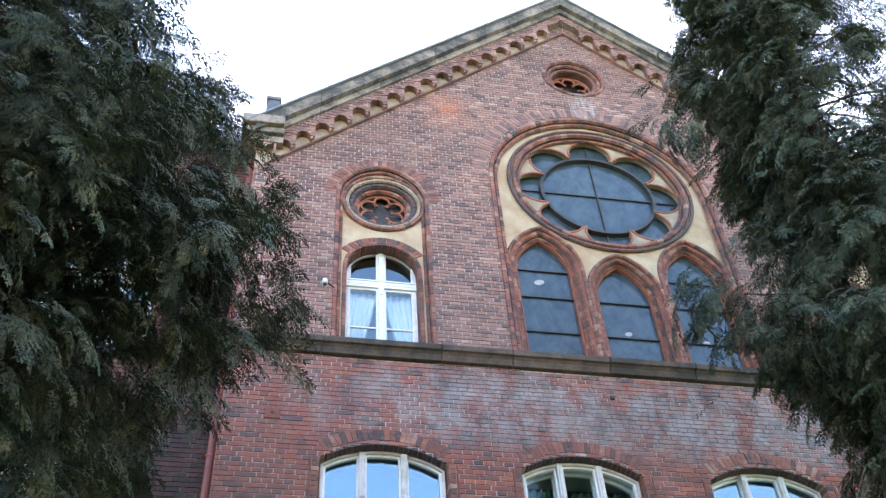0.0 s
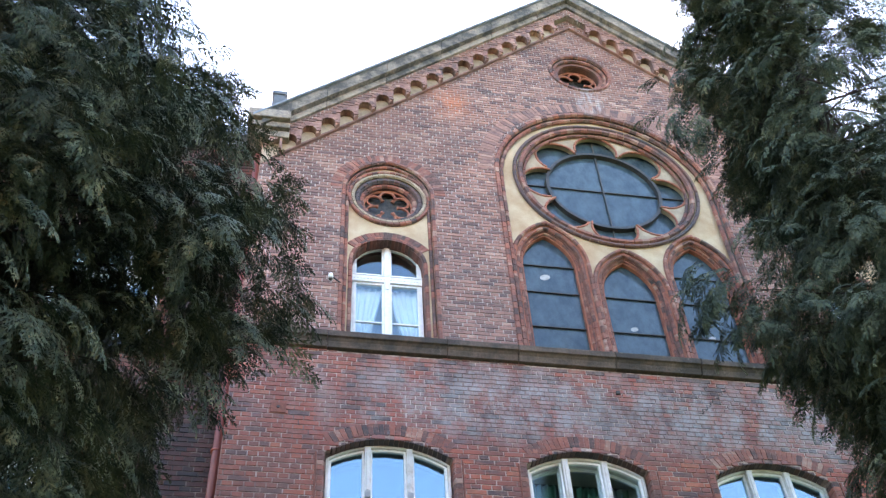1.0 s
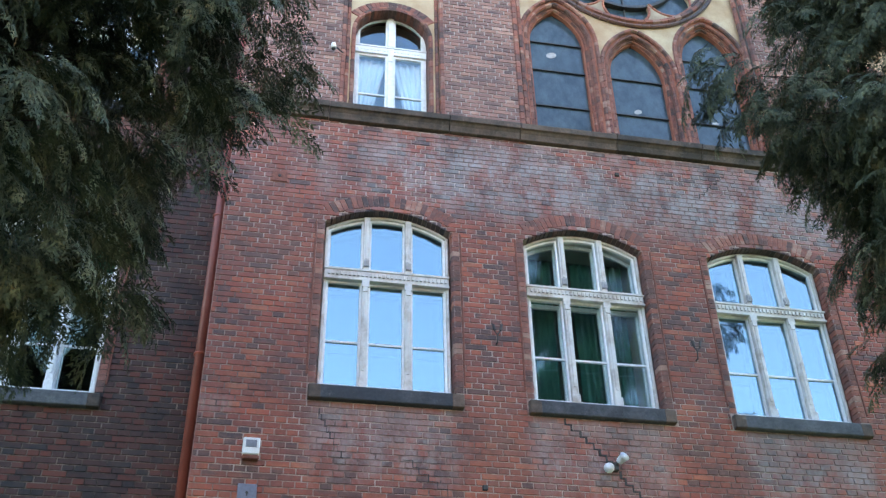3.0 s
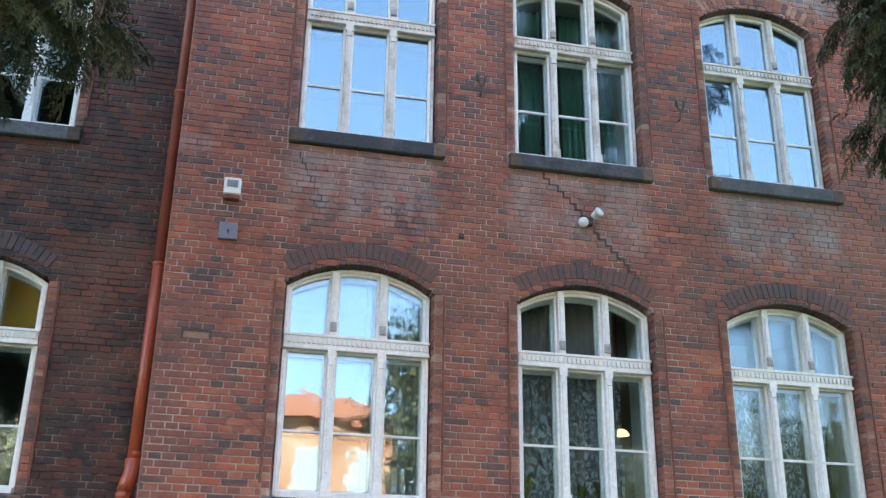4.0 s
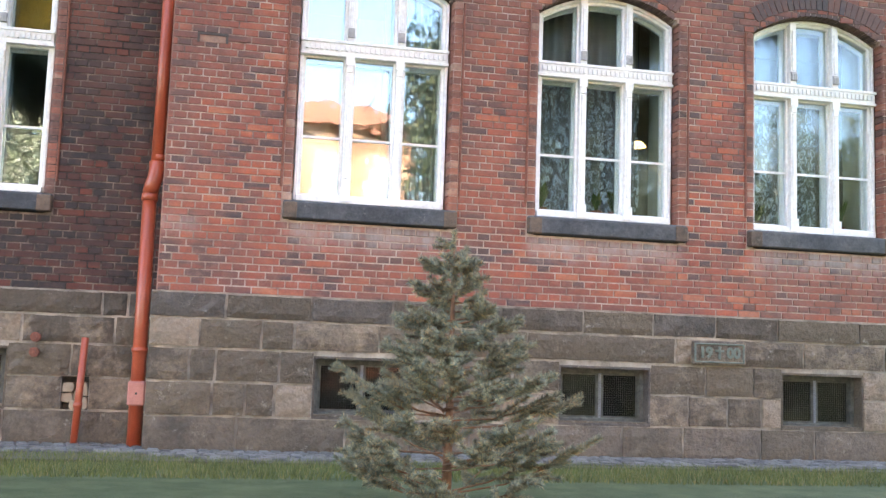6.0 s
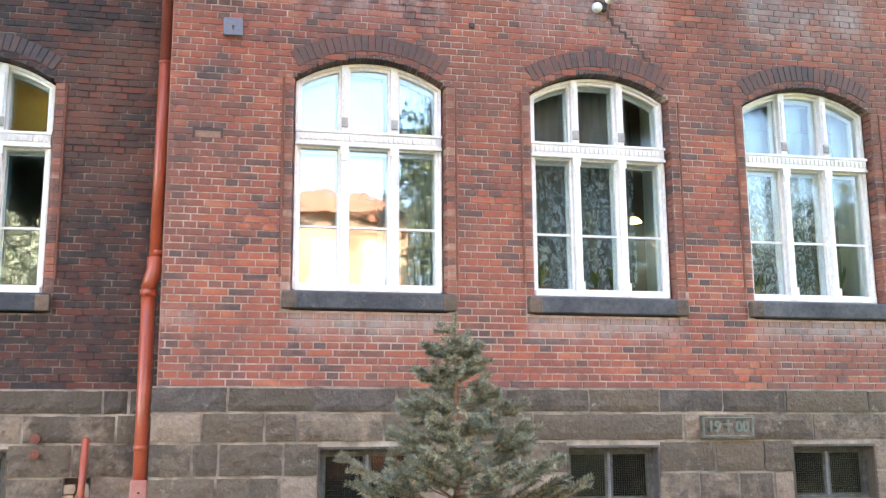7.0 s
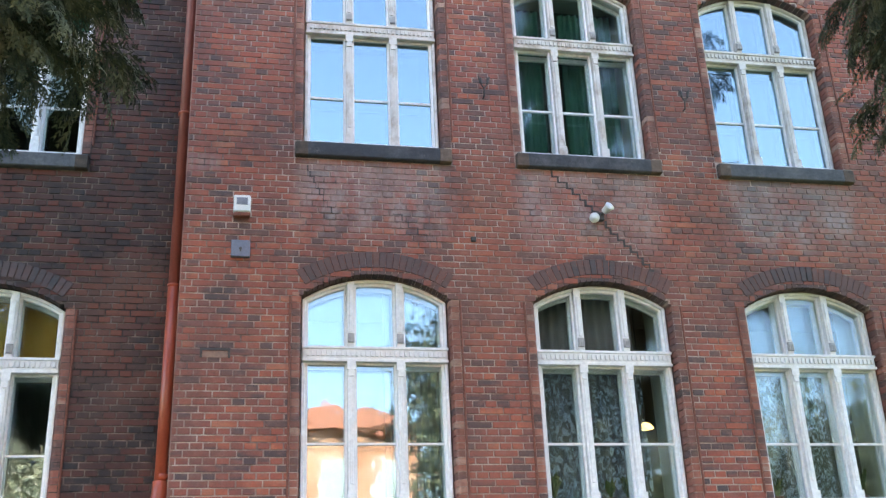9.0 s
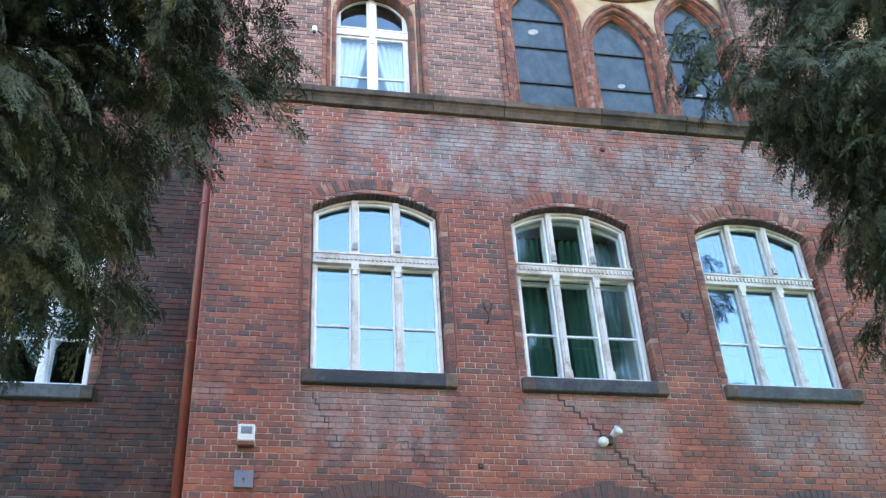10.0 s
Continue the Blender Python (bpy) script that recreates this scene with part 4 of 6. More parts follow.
    def head(x):
        return zs + math.sqrt(max(half * half - x * x, 0.0))

    part("window_frame", Shape().ring(light(-half, half, z0, head, 0.0, 24), light(-half, half, z0, head, 0.04, 24), 0.0, 0.1), m_paint, w, bevel=0.004)
    part("mullion", Shape().box(-0.042, 0.042, -0.04, 0.05, z0, head(0) - 0.01).box(-0.05, 0.05, -0.055, 0.0, zt + 0.15, zt + 0.28).box(-0.03, 0.03, -0.055, 0.0, zt - 0.16, zt), m_paint, w, bevel=0.004)
    tb = part("transom", Shape().box(-half, half, -0.035, 0.05, zt, zt + 0.14).box(-half, half, -0.05, 0.0, zt + 0.12, zt + 0.15), m_paint, w, bevel=0.004)
    s = Shape()
    for k in range(20):
        s.box(-0.5 + k * 0.05, -0.478 + k * 0.05, -0.045, -0.03, zt + 0.05, zt + 0.085)
    part("dentil_band", s, m_paint, tb)
    for a, b in ((-half + 0.03, -0.03), (0.03, half - 0.03)):
        for za, top in ((z0 + 0.02, zt + 0.01), (zt + 0.13, lambda x: head(x) - 0.03)):
            def inner_top(x, f=top):
                return f(x) if callable(f) else f
            sash = part("sash", Shape().ring(light(a, b, za, inner_top, 0), [(x, max(z, za + 0.03)) for x, z in light(a, b, za, inner_top, 0.045)], 0.0, 0.045), m_paint, w)
            pane = part("pane", Shape().prism([(x, max(z, za + 0.03)) for x, z in light(a, b, za, inner_top, 0.04)], 0.022, 0.026), m_glass, sash)
            pane.visible_shadow = False
            if not callable(top):
                part("glazing_bar", Shape().box(a + 0.04, b - 0.04, 0.004, 0.036, za + 0.56, za + 0.585), m_paint, sash)


for c in SIDE:
    side_window(c, True)

# ---- great window: three lancets under a rose ----
root = empty("rose_window", "great arched window with eight-foil rose over three pointed lights", "window", kind="structure", at=(0, 0, 0))
GLZ = 0.32
LANCETS = ((3.37, 0.425, 12.95, 0.74), (4.615, 0.425, 12.45, 0.74), (5.86, 0.425, 12.95, 0.74))
ROSE = (4.615, 15.08)
lan_open = [Opening(c, h + 0.17, 10.0, zs, r + 0.17, "pointed") for c, h, zs, r in LANCETS]
rose_open = Opening(ROSE[0], 1.52, 0, ROSE[1], kind="circle")
part("plaster_panel", solid_wall(lambda z: great.span(z), 10.7, 17.0, 0.02, lan_open + [rose_open], 0.12, 0.24), m_plaster, root, "stained ochre plaster between the tracery")
s = Shape()
for w_, y, r in ((1.955, 0.02, 0.05), (1.865, 0.08, 0.042)):
    edge = [(AXIS + w_, 10.8), (AXIS + w_, 14.95)] + pointed(AXIS, w_, 14.95, w_ + 0.09, 30)[1:-1] + [(AXIS - w_, 14.95), (AXIS - w_, 10.8)]
    roll(s, edge, y, r, 0.13)
part("roll_moulding", fast_mesh("roll_moulding", s, m_roll), None, root, "moulded brick arch roll", kind="stuff")
me = wedge_mesh("brick", 2.03, 2.28, 180 / 84, -0.004, 0.10, m_gable)
wedge_ring(root, me, AXIS, 15.03, 0.0, -90, 90, 84)
for c, h, zs, r in LANCETS:
    for o, y0, y1, mat in ((0.0, 0.25, 0.36, m_terracotta), (0.055, 0.19, 0.30, m_roll), (0.10, 0.14, 0.24, m_terracotta)):
        out = [(c + h + o + 0.07, 10.75)] + pointed(c, h + o + 0.07, zs, r + o + 0.07) + [(c - h - o - 0.07, 10.75)]
        inn = [(c + h + o, 10.75)] + pointed(c, h + o, zs, r + o) + [(c - h - o, 10.75)]
        part("brick_order", Shape().ring(out, inn, y0, y1), mat, root)
    s = Shape()
    for o, y, rr in ((0.045, 0.235, 0.028), (0.10, 0.165, 0.034), (0.175, 0.115, 0.036)):
        roll(s, [(c + h + o, 10.8)] + pointed(c, h + o, zs, r + o) + [(c - h - o, 10.8)], y, rr, 0.13)
    part("roll_moulding", fast_mesh("roll_moulding", s, m_roll), None, root, kind="stuff")
    pane = part("pane", Shape().prism([(c + h + 0.02, 10.8)] + pointed(c, h + 0.02, zs, r + 0.02) + [(c - h - 0.02, 10.8)], GLZ, GLZ + 0.006), m_leadglass, root, "dark blue-grey protective glass")
    for z in ((11.68, 12.42, 13.02) if zs > 12.9 else (11.68, 12.42)):
        part("saddle_bar", Shape().box(c - h, c + h, GLZ - 0.03, GLZ - 0.008, z - 0.011, z + 0.011), m_iron_gap, root)
for px, pz, pw in ((3.29, 12.775, 0.085), (4.57, 11.785, 0.062), (5.80, 11.72, 0.06)):
    part("pale_patch", Shape().prism([(px + pw * math.cos(q * math.pi / 6), pz + 0.75 * pw * math.sin(q * math.pi / 6 + 0.3)) for q in range(12)], GLZ - 0.005, GLZ - 0.001), m_carved, root, "pale sticker on the glass")
rx, rz = ROSE
NA = 192
PETAL, PC = 0.400, 1.075


def petal_edge(deg_):
    d = radians((deg_ + 22.5) % 45 - 22.5)
    q = PETAL**2 - (PC * math.sin(d)) ** 2
    return max(PC * math.cos(d) + math.sqrt(max(q, 0)), 1.0) if q > 0 else 1.0


outer = [(rx + 1.54 * math.cos(radians(a)), rz + 1.54 * math.sin(radians(a))) for a in (360 * k / NA for k in range(NA))]
inner = [(rx + petal_edge(a) * math.cos(radians(a)), rz + petal_edge(a) * math.sin(radians(a))) for a in (360 * k / NA for k in range(NA))]
part("foil_plate", Shape().ring(outer, inner, 0.20, 0.30), m_cream, root, "cream stone foil plate")
for k in range(8):
    s = Shape()
    pts = [(rx + (petal_edge(45 * k + d) - 0.01) * math.cos(radians(45 * k + d)), rz + (petal_edge(45 * k + d) - 0.01) * math.sin(radians(45 * k + d))) for d in (-21.8 + 43.6 * j / 24 for j in range(25))]
    roll(s, pts, 0.20, 0.022, 0.09)
    part("foil_edge", fast_mesh("foil_edge", s, m_terracotta), None, root, kind="stuff")
for r, y, t, mat in ((1.53, 0.10, 0.05, m_roll), (1.45, 0.16, 0.030, m_roll), (1.63, 0.09, 0.035, m_voussoir)):
    s = Shape()
    roll(s, arc(rx, rz, r, 0, 364, 122), y, t, 0.14)
    part("ring_moulding", fast_mesh("ring_moulding", s, mat), None, root, kind="stuff")
part("rose_ring", Shape().ring(arc(rx, rz, 1.04, 0, 357, 119), arc(rx, rz, 0.985, 0, 357, 119), 0.23, 0.33), m_iron_gap, root, "dark iron ring")
part("pane", Shape().prism(arc(rx, rz, 1.48, 0, 357, 119), GLZ, GLZ + 0.006), m_leadglass, root, "dark blue-grey protective glass")
part("saddle_bar", Shape().box(rx - 1.44, rx + 1.44, GLZ - 0.03, GLZ - 0.008, rz - 0.012, rz + 0.012), m_iron_gap, root)
part("saddle_bar", Shape().box(rx - 0.012, rx + 0.012, GLZ - 0.035, GLZ - 0.012, rz - 1.44, rz + 1.44), m_iron_gap, root)

# small round window high in the gable
root = empty("oculus", "round window with brick roll and terracotta tracery", "window", kind="structure", at=(0, 0, 0))
ox, oz = 4.60, 18.42
s = Shape()
for r, y, t in ((0.60, 0.01, 0.045), (0.52, 0.06, 0.04), (0.45, 0.12, 0.035)):
    roll(s, arc(ox, oz, r, 0, 370, 62), y, t, 0.10)
part("ring_moulding", fast_mesh("ring_moulding", s, m_roll), None, root, kind="stuff")
part("oculus_reveal", Shape().ring(arc(ox, oz, 0.60, 0, 354, 59), arc(ox, oz, 0.42, 0, 354, 59), 0.09, 0.40), m_roll, root)
tr = Shape()
for k in range(6):
    a = 90 + 60 * k
    px, pz = ox + 0.25 * math.cos(radians(a)), oz + 0.25 * math.sin(radians(a))
    tr.tube([(x, 0.27, z) for x, z in arc(px, pz, 0.125, a - 150, a + 150, 14)], 0.024, 6)
tr.tube([(x, 0.27, z) for x, z in arc(ox, oz, 0.40, 0, 360, 40)], 0.03, 6)
part("tracery", tr, m_terracotta, root, smooth=True)
# Black sheet in place of the dark interior, as in the side oculi.
part("oculus_dark_sheet", Shape().box(ox - 0.43, ox + 0.43, 0.42, 0.44, oz - 0.43, oz + 0.43), m_iron_gap, root)

# ---- gable frieze of stepped small arches, and coping ----
frieze = empty("gable_frieze", "rising frieze of small brick arches with cream backs", "frieze", kind="structure")
STEP = 0.311


def frieze_cell():
    """One brick arch of the rising frieze; its top and foot follow the slope."""
    s, w, r = Shape(), STEP, 0.118
    c = w * 0.5

    def foot(u):
        return 0.40 + SLOPE * u

    spring = 0.735
    bow = [(c + r * math.cos(radians(q)), spring + r * math.sin(radians(q))) for q in (180, 150, 120, 90, 60, 30, 0)]
    poly = [(0, foot(0)), (c - r, foot(c - r))] + bow + [(c + r, foot(c + r)), (w, foot(w)), (w, 0.92 + SLOPE * w), (0, 0.92)]
    s.prism(poly, -0.13, 0.02)
    s.prism([(c - r, foot(c - r)), (c + r, foot(c + r)), (c + r, foot(c + r) + 0.02), (c - r, foot(c - r) + 0.03)], -0.05, 0.0)
    for k in range(6):
        q0, q1 = 180 - 30 * k - 2, 150 - 30 * k + 2
        s.prism([(c + (r - 0.004) * math.cos(radians(q)), spring + (r - 0.004) * math.sin(radians(q))) for q in (q0, q1)] + [(c + (r + 0.075) * math.cos(radians(q)), spring + (r + 0.075) * math.sin(radians(q))) for q in (q1, q0)], -0.145, -0.10)
    s.box(0.006, c - r - 0.004, -0.15, -0.12, foot(0) + 0.03, foot(0) + 0.10)
    return s.mesh("arch_cell", m_gable)


cell = frieze_cell()
mirror = cell.copy()
for v in mirror.vertices:
    v.co.x = -v.co.x
mirror.flip_normals()
x = -1.0235
low_line = 1.53
while x < AXIS - STEP - 0.25:
    for me, px in ((cell, x), (mirror, 2 * AXIS - x)):
        ob = new("arch_cell", me)
        ob.location = (px, 0, rake(x) - low_line)
        ob.parent = frieze
    x += STEP
for sgn in (-1, 1):
    def slant(a, b, d0, d1, y0, y1, mat, name, label=""):
        """A bar along the slope between two x, from depth d0 to d1 below the upper edge."""
        pa, pb = AXIS + sgn * (AXIS - a), AXIS + sgn * (AXIS - b)
        poly = [(pa, rake(a, d1)), (pb, rake(b, d1)), (pb, rake(b, d0)), (pa, rake(a, d0))]
        part(name, Shape().prism(poly if sgn < 0 else poly[::-1], y0, y1), mat, frieze, label, bevel=0.006)
    slant(LEFT, AXIS - 0.35, 1.12, 0.70, -0.012, 0.03, m_cream, "frieze_back", "cream plastered backs of the small arches")
    slant(LEFT + 0.15, AXIS, 1.155, 1.125, -0.055, 0.03, m_gable, "foot_moulding", "moulded brick strip")
    xa = LEFT - 0.05
    while xa < AXIS:
        xb = min(xa + 1.05, AXIS)
        slant(xa + 0.003, xb - 0.003, 0.53, 0.36, -0.19, 0.4, m_coping, "coping_stone")
        slant(xa + 0.003, xb - 0.003, 0.36, 0.06, -0.29, 0.5, m_coping, "coping_stone")
        xa = xb
    slant(LEFT - 0.2, AXIS, 0.058, 0.0, -0.34, 0.55, m_zinc, "flashing", "grey sheet metal flashing")
    xk = AXIS + sgn * (AXIS - LEFT)
    s = Shape()
    for a, z0, z1, y in ((0.14, 15.12, 15.28, -0.16), (0.20, 15.28, 15.42, -0.24), (0.28, 15.42, 15.64, -0.33)):
        ends = sorted((xk + sgn * a, xk - sgn * 0.42))
        s.box(ends[0], ends[1], y, 0.5, z0, z1)
    part("kneeler", s, m_coping, frieze, "profiled stone kneeler at the gable's foot", bevel=0.01)


def band_ends(drop0, drop1, sgn):
    """The stretch of one slope that lies between two depths below its edge at a height."""
    def ends(z):
        a, b = AXIS - (rake(AXIS, drop0) - z) / SLOPE, AXIS - (rake(AXIS, drop1) - z) / SLOPE
        a, b = max(a, LEFT + 0.1), min(b, AXIS)
        if b - a < 0.05:
            return None
        return (a, b) if sgn < 0 else (2 * AXIS - b, 2 * AXIS - a)
    return ends


rows = Shape()
for sgn in (-1, 1):
    brick_rows(rows, band_ends(0.51, 0.78, sgn), 15.0, 20.9, [], -0.14)
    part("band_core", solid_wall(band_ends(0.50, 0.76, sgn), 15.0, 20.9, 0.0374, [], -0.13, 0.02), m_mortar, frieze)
part("brick_rows", fast_mesh("brick_rows", rows, m_gable), None, frieze, kind="stuff")

# roofs
s = Shape()
s.v = [(LEFT - 0.3, 0.5, 15.5), (AXIS, 0.5, rake(AXIS) - 0.05), (RIGHT + 0.3, 0.5, 15.5), (LEFT - 0.3, 14, 15.5), (AXIS, 14, rake(AXIS) - 0.05), (RIGHT + 0.3, 14, 15.5)]
s.f = [(0, 1, 4, 3), (1, 2, 5, 4), (0, 3, 5, 2), (0, 2, 1), (3, 4, 5)]
thing("chimney", Shape().box(-1.28, -1.05, 1.2, 1.6, 15.9, 18.36).box(-1.31, -1.02, 1.17, 1.63, 18.34, 18.44), m_slate, "dark slender chimney stack behind the gable coping", "chimney", bevel=0.01)
thing("roof", s, m_slate, "dark slate roof behind the gable", "roof", kind="structure")
s = Shape().box(-14.2, LEFT - 0.02, WING_Y - 0.25, WING_Y + 0.5, 15.75, 15.95).box(-14.1, LEFT - 0.02, WING_Y - 0.12, WING_Y + 0.4, 15.62, 15.75)
thing("eaves", s, m_zinc, "pale metal eaves gutter of the wing", "eaves", kind="structure")
s = Shape().box(-14, LEFT, WING_Y + 0.5, 12, 15.9, 16.0).box(-14, -13.8, WING_Y, 12, 0, 15.9).box(RIGHT - 0.3, RIGHT, 0.5, 12, 0, 15.5).box(-14, RIGHT, 11.8, 12, 0, 15.9)
thing("wall_back", s, m_gable, "plain outer walls closing the building", "wall", kind="structure")


# ---- ground ----
s = Shape()
s.v = [(-900, -900, -0.03), (900, -900, -0.03), (900, 900, -0.03), (-900, 900, -0.03)]
s.f = [(0, 1, 2, 3)]
thing("ground", s, m_lawn, "lawn with short worn grass", "lawn", kind="structure")


def strip_edge(x):
    """The lawn's edge in front of the walls."""
    return -0.42 if x < -1.45 else (-0.90 if x > -0.75 else -0.42 - 0.48 * (x + 1.45) / 0.70)


path = empty("pavement", "strip of grey granite setts along the wall foot", "pavement", kind="structure")
s = Shape().box(-8.0, RIGHT, -1.05, 0.6, -0.12, -0.012)
part("bed", s, m_sand, path, "sandy joints between the setts")
grng = random.Random(5)
sett_meshes = []
for k in range(6):
    q = Shape()
    hx, hy = grng.uniform(0.047, 0.056), grng.uniform(0.042, 0.052)
    q.v = [(-hx, -hy, -0.05), (hx, -hy, -0.05), (hx, hy, -0.05), (-hx, hy, -0.05)]
    q.v += [(sx * hx, sy * hy, 0.0) for sx, sy in ((-1, -1), (1, -1), (1, 1), (-1, 1))]
    q.v += [(sx * (hx - 0.014) + grng.uniform(-.004, .004), sy * (hy - 0.014), 0.013 + grng.uniform(-0.004, 0.004)) for sx, sy in ((-1, -1), (1, -1), (1, 1), (-1, 1))]
    for a in (0, 4):
        q.f += [(a + i, a + (i + 1) % 4, a + 4 + (i + 1) % 4, a + 4 + i) for i in range(4)]
    q.f.append((8, 9, 10, 11))
    sett_meshes.append(fast_mesh("sett", q, m_sett))
rest, count, x = Shape(), 0, -5.5
while x < 8.5:
    y = (WING_Y if x < LEFT - 0.06 else 0.0) - 0.11
    while y > strip_edge(x) + 0.03:
        px, py, pz, turn = x + grng.uniform(-0.012, 0.012) + 0.03 * math.sin(y * 9), y, grng.uniform(-0.008, 0.006), grng.uniform(-0.12, 0.12)
        me = grng.choice(sett_meshes)
        if -3.1 < x < 1.2 and count < 300:
            count += 1
            ob = new("sett", me)
            ob.location, ob.rotation_euler, ob.parent = (px, py, pz), (0, 0, turn), path
        else:
            i, c, sn = len(rest.v), math.cos(turn), math.sin(turn)
            rest.v += [(px + v.co.x * c - v.co.y * sn, py + v.co.x * sn + v.co.y * c, pz + v.co.z) for v in me.vertices]
            rest.f += [tuple(i + k for k in p.vertices) for p in me.polygons]
        y -= 0.108
    x += 0.116
part("setts", fast_mesh("setts", rest, m_sett), None, path, kind="stuff")


def blades(n, box, seed, h0, h1):
    r = np.random.RandomState(seed)
    x, y = r.uniform(box[0], box[1], n), r.uniform(box[2], box[3], n)
    keep = np.array([b < strip_edge(a) + 0.05 * math.sin(a * 7) + 0.02 for a, b in zip(x, y)])
    x, y = x[keep], y[keep]
    n = len(x)
    a, h, w = r.uniform(0, 6.28, n), r.uniform(h0, h1, n), r.uniform(0.002, 0.004, n)
    lx, ly = r.normal(0, 0.35, n) * h, r.normal(0, 0.35, n) * h
    z = np.full(n, -0.03)
    v = np.stack([np.stack([x - w * np.cos(a), y - w * np.sin(a), z], 1), np.stack([x + w * np.cos(a), y + w * np.sin(a), z], 1), np.stack([x + lx, y + ly, z + h], 1)], 1).reshape(-1, 3)
    s = Shape()
    s.v, s.f = v.tolist(), (np.arange(3 * n).reshape(-1, 3)).tolist()
    return s


thing("grass", fast_mesh("grass", blades(42000, (-4.5, 7.5, -2.3, -0.3), 3, 0.03, 0.08), m_grass), None, "short green grass beside the sett strip", "grass", kind="stuff")


# ---- conifers ----
def frond(r, n=7, length=0.16, droop=0.5, wide=0.006):
    """A flat scaly spray along +x: short pointed fingers on both sides of a curved stem."""
    v, f = [(0, -0.4 * wide, 0), (0, 0.4 * wide, 0), (length * 1.02, 0, -droop * length)], [(0, 1, 2)]
    v = [Vector(q) for q in v]
    for k in range(n):
        t = (k + 0.5) / n
        p = Vector((length * t, 0, -droop * length * t * t))
        for sgn in (-1, 1):
            l = length * (0.52 - 0.22 * t) * r.uniform(0.7, 1.15)
            a = radians(r.uniform(18, 46)) * sgn
            d = Vector((math.cos(a), math.sin(a), -droop * (0.5 + t) + r.uniform(-0.2, 0.12))).normalized()
            side = Vector((-d.y, d.x, r.uniform(-0.6, 0.6))).normalized() * wide * r.uniform(0.8, 1.25)
            i = len(v)
            v.extend([p - side, p + side, p + d * l])
            f.append((i, i + 1, i + 2))
    return np.array([tuple(q) for q in v]), f


def scatter(templates, places, dirs, scales, r):
    """Copies of the templates at places, pointing along dirs, joined into one mesh."""
    V, F, base = [], [], 0
    for p, d, sc in zip(places, dirs, scales):
        t, f = templates[r.randint(len(templates))]
        d = d / np.linalg.norm(d)
        side = np.cross([0, 0, 1.0], d)
        if np.linalg.norm(side) < 0.05:
            side = np.array([1.0, 0, 0])
        side /= np.linalg.norm(side)
        up = np.cross(d, side)
        a = r.uniform(-0.6, 0.6)
        side, up = math.cos(a) * side + math.sin(a) * up, math.cos(a) * up - math.sin(a) * side
        V.append(p + sc * (t[:, :1] * d + t[:, 1:2] * side + t[:, 2:3] * up))
        F += [tuple(base + k for k in q) for q in f]
        base += len(t)
    s = Shape()
    s.v, s.f = np.concatenate(V).tolist(), F
    return s


def plume(rr):
    """A flat drooping fan along +x: side sprays in one plane on a curved stem, each with short scaly fingers."""
    V, F, base = [], [], 0
    length = rr.uniform(0.34, 0.42)
    for k in range(13):
        t = 0.06 + 0.94 * k / 12
        sg = 0 if k == 12 else (-1 if k % 2 else 1)
        v, f = frond(rr, 4, 0.185 * (1.12 - 0.62 * t) * rr.uniform(0.85, 1.15), 0.25, 0.0085)
        a = radians(rr.uniform(34, 52)) * sg * (1.1 - 0.35 * t)
        m = np.array(Euler((rr.uniform(-0.22, 0.22), radians(rr.uniform(0, 14) + 22 * t), a)).to_matrix())
        V.append(v @ m.T + np.array([length * t, 0.0, -0.32 * length * t * t]))
        F += [tuple(base + q for q in p) for p in f]
        base += len(v)
    return np.concatenate(V), F


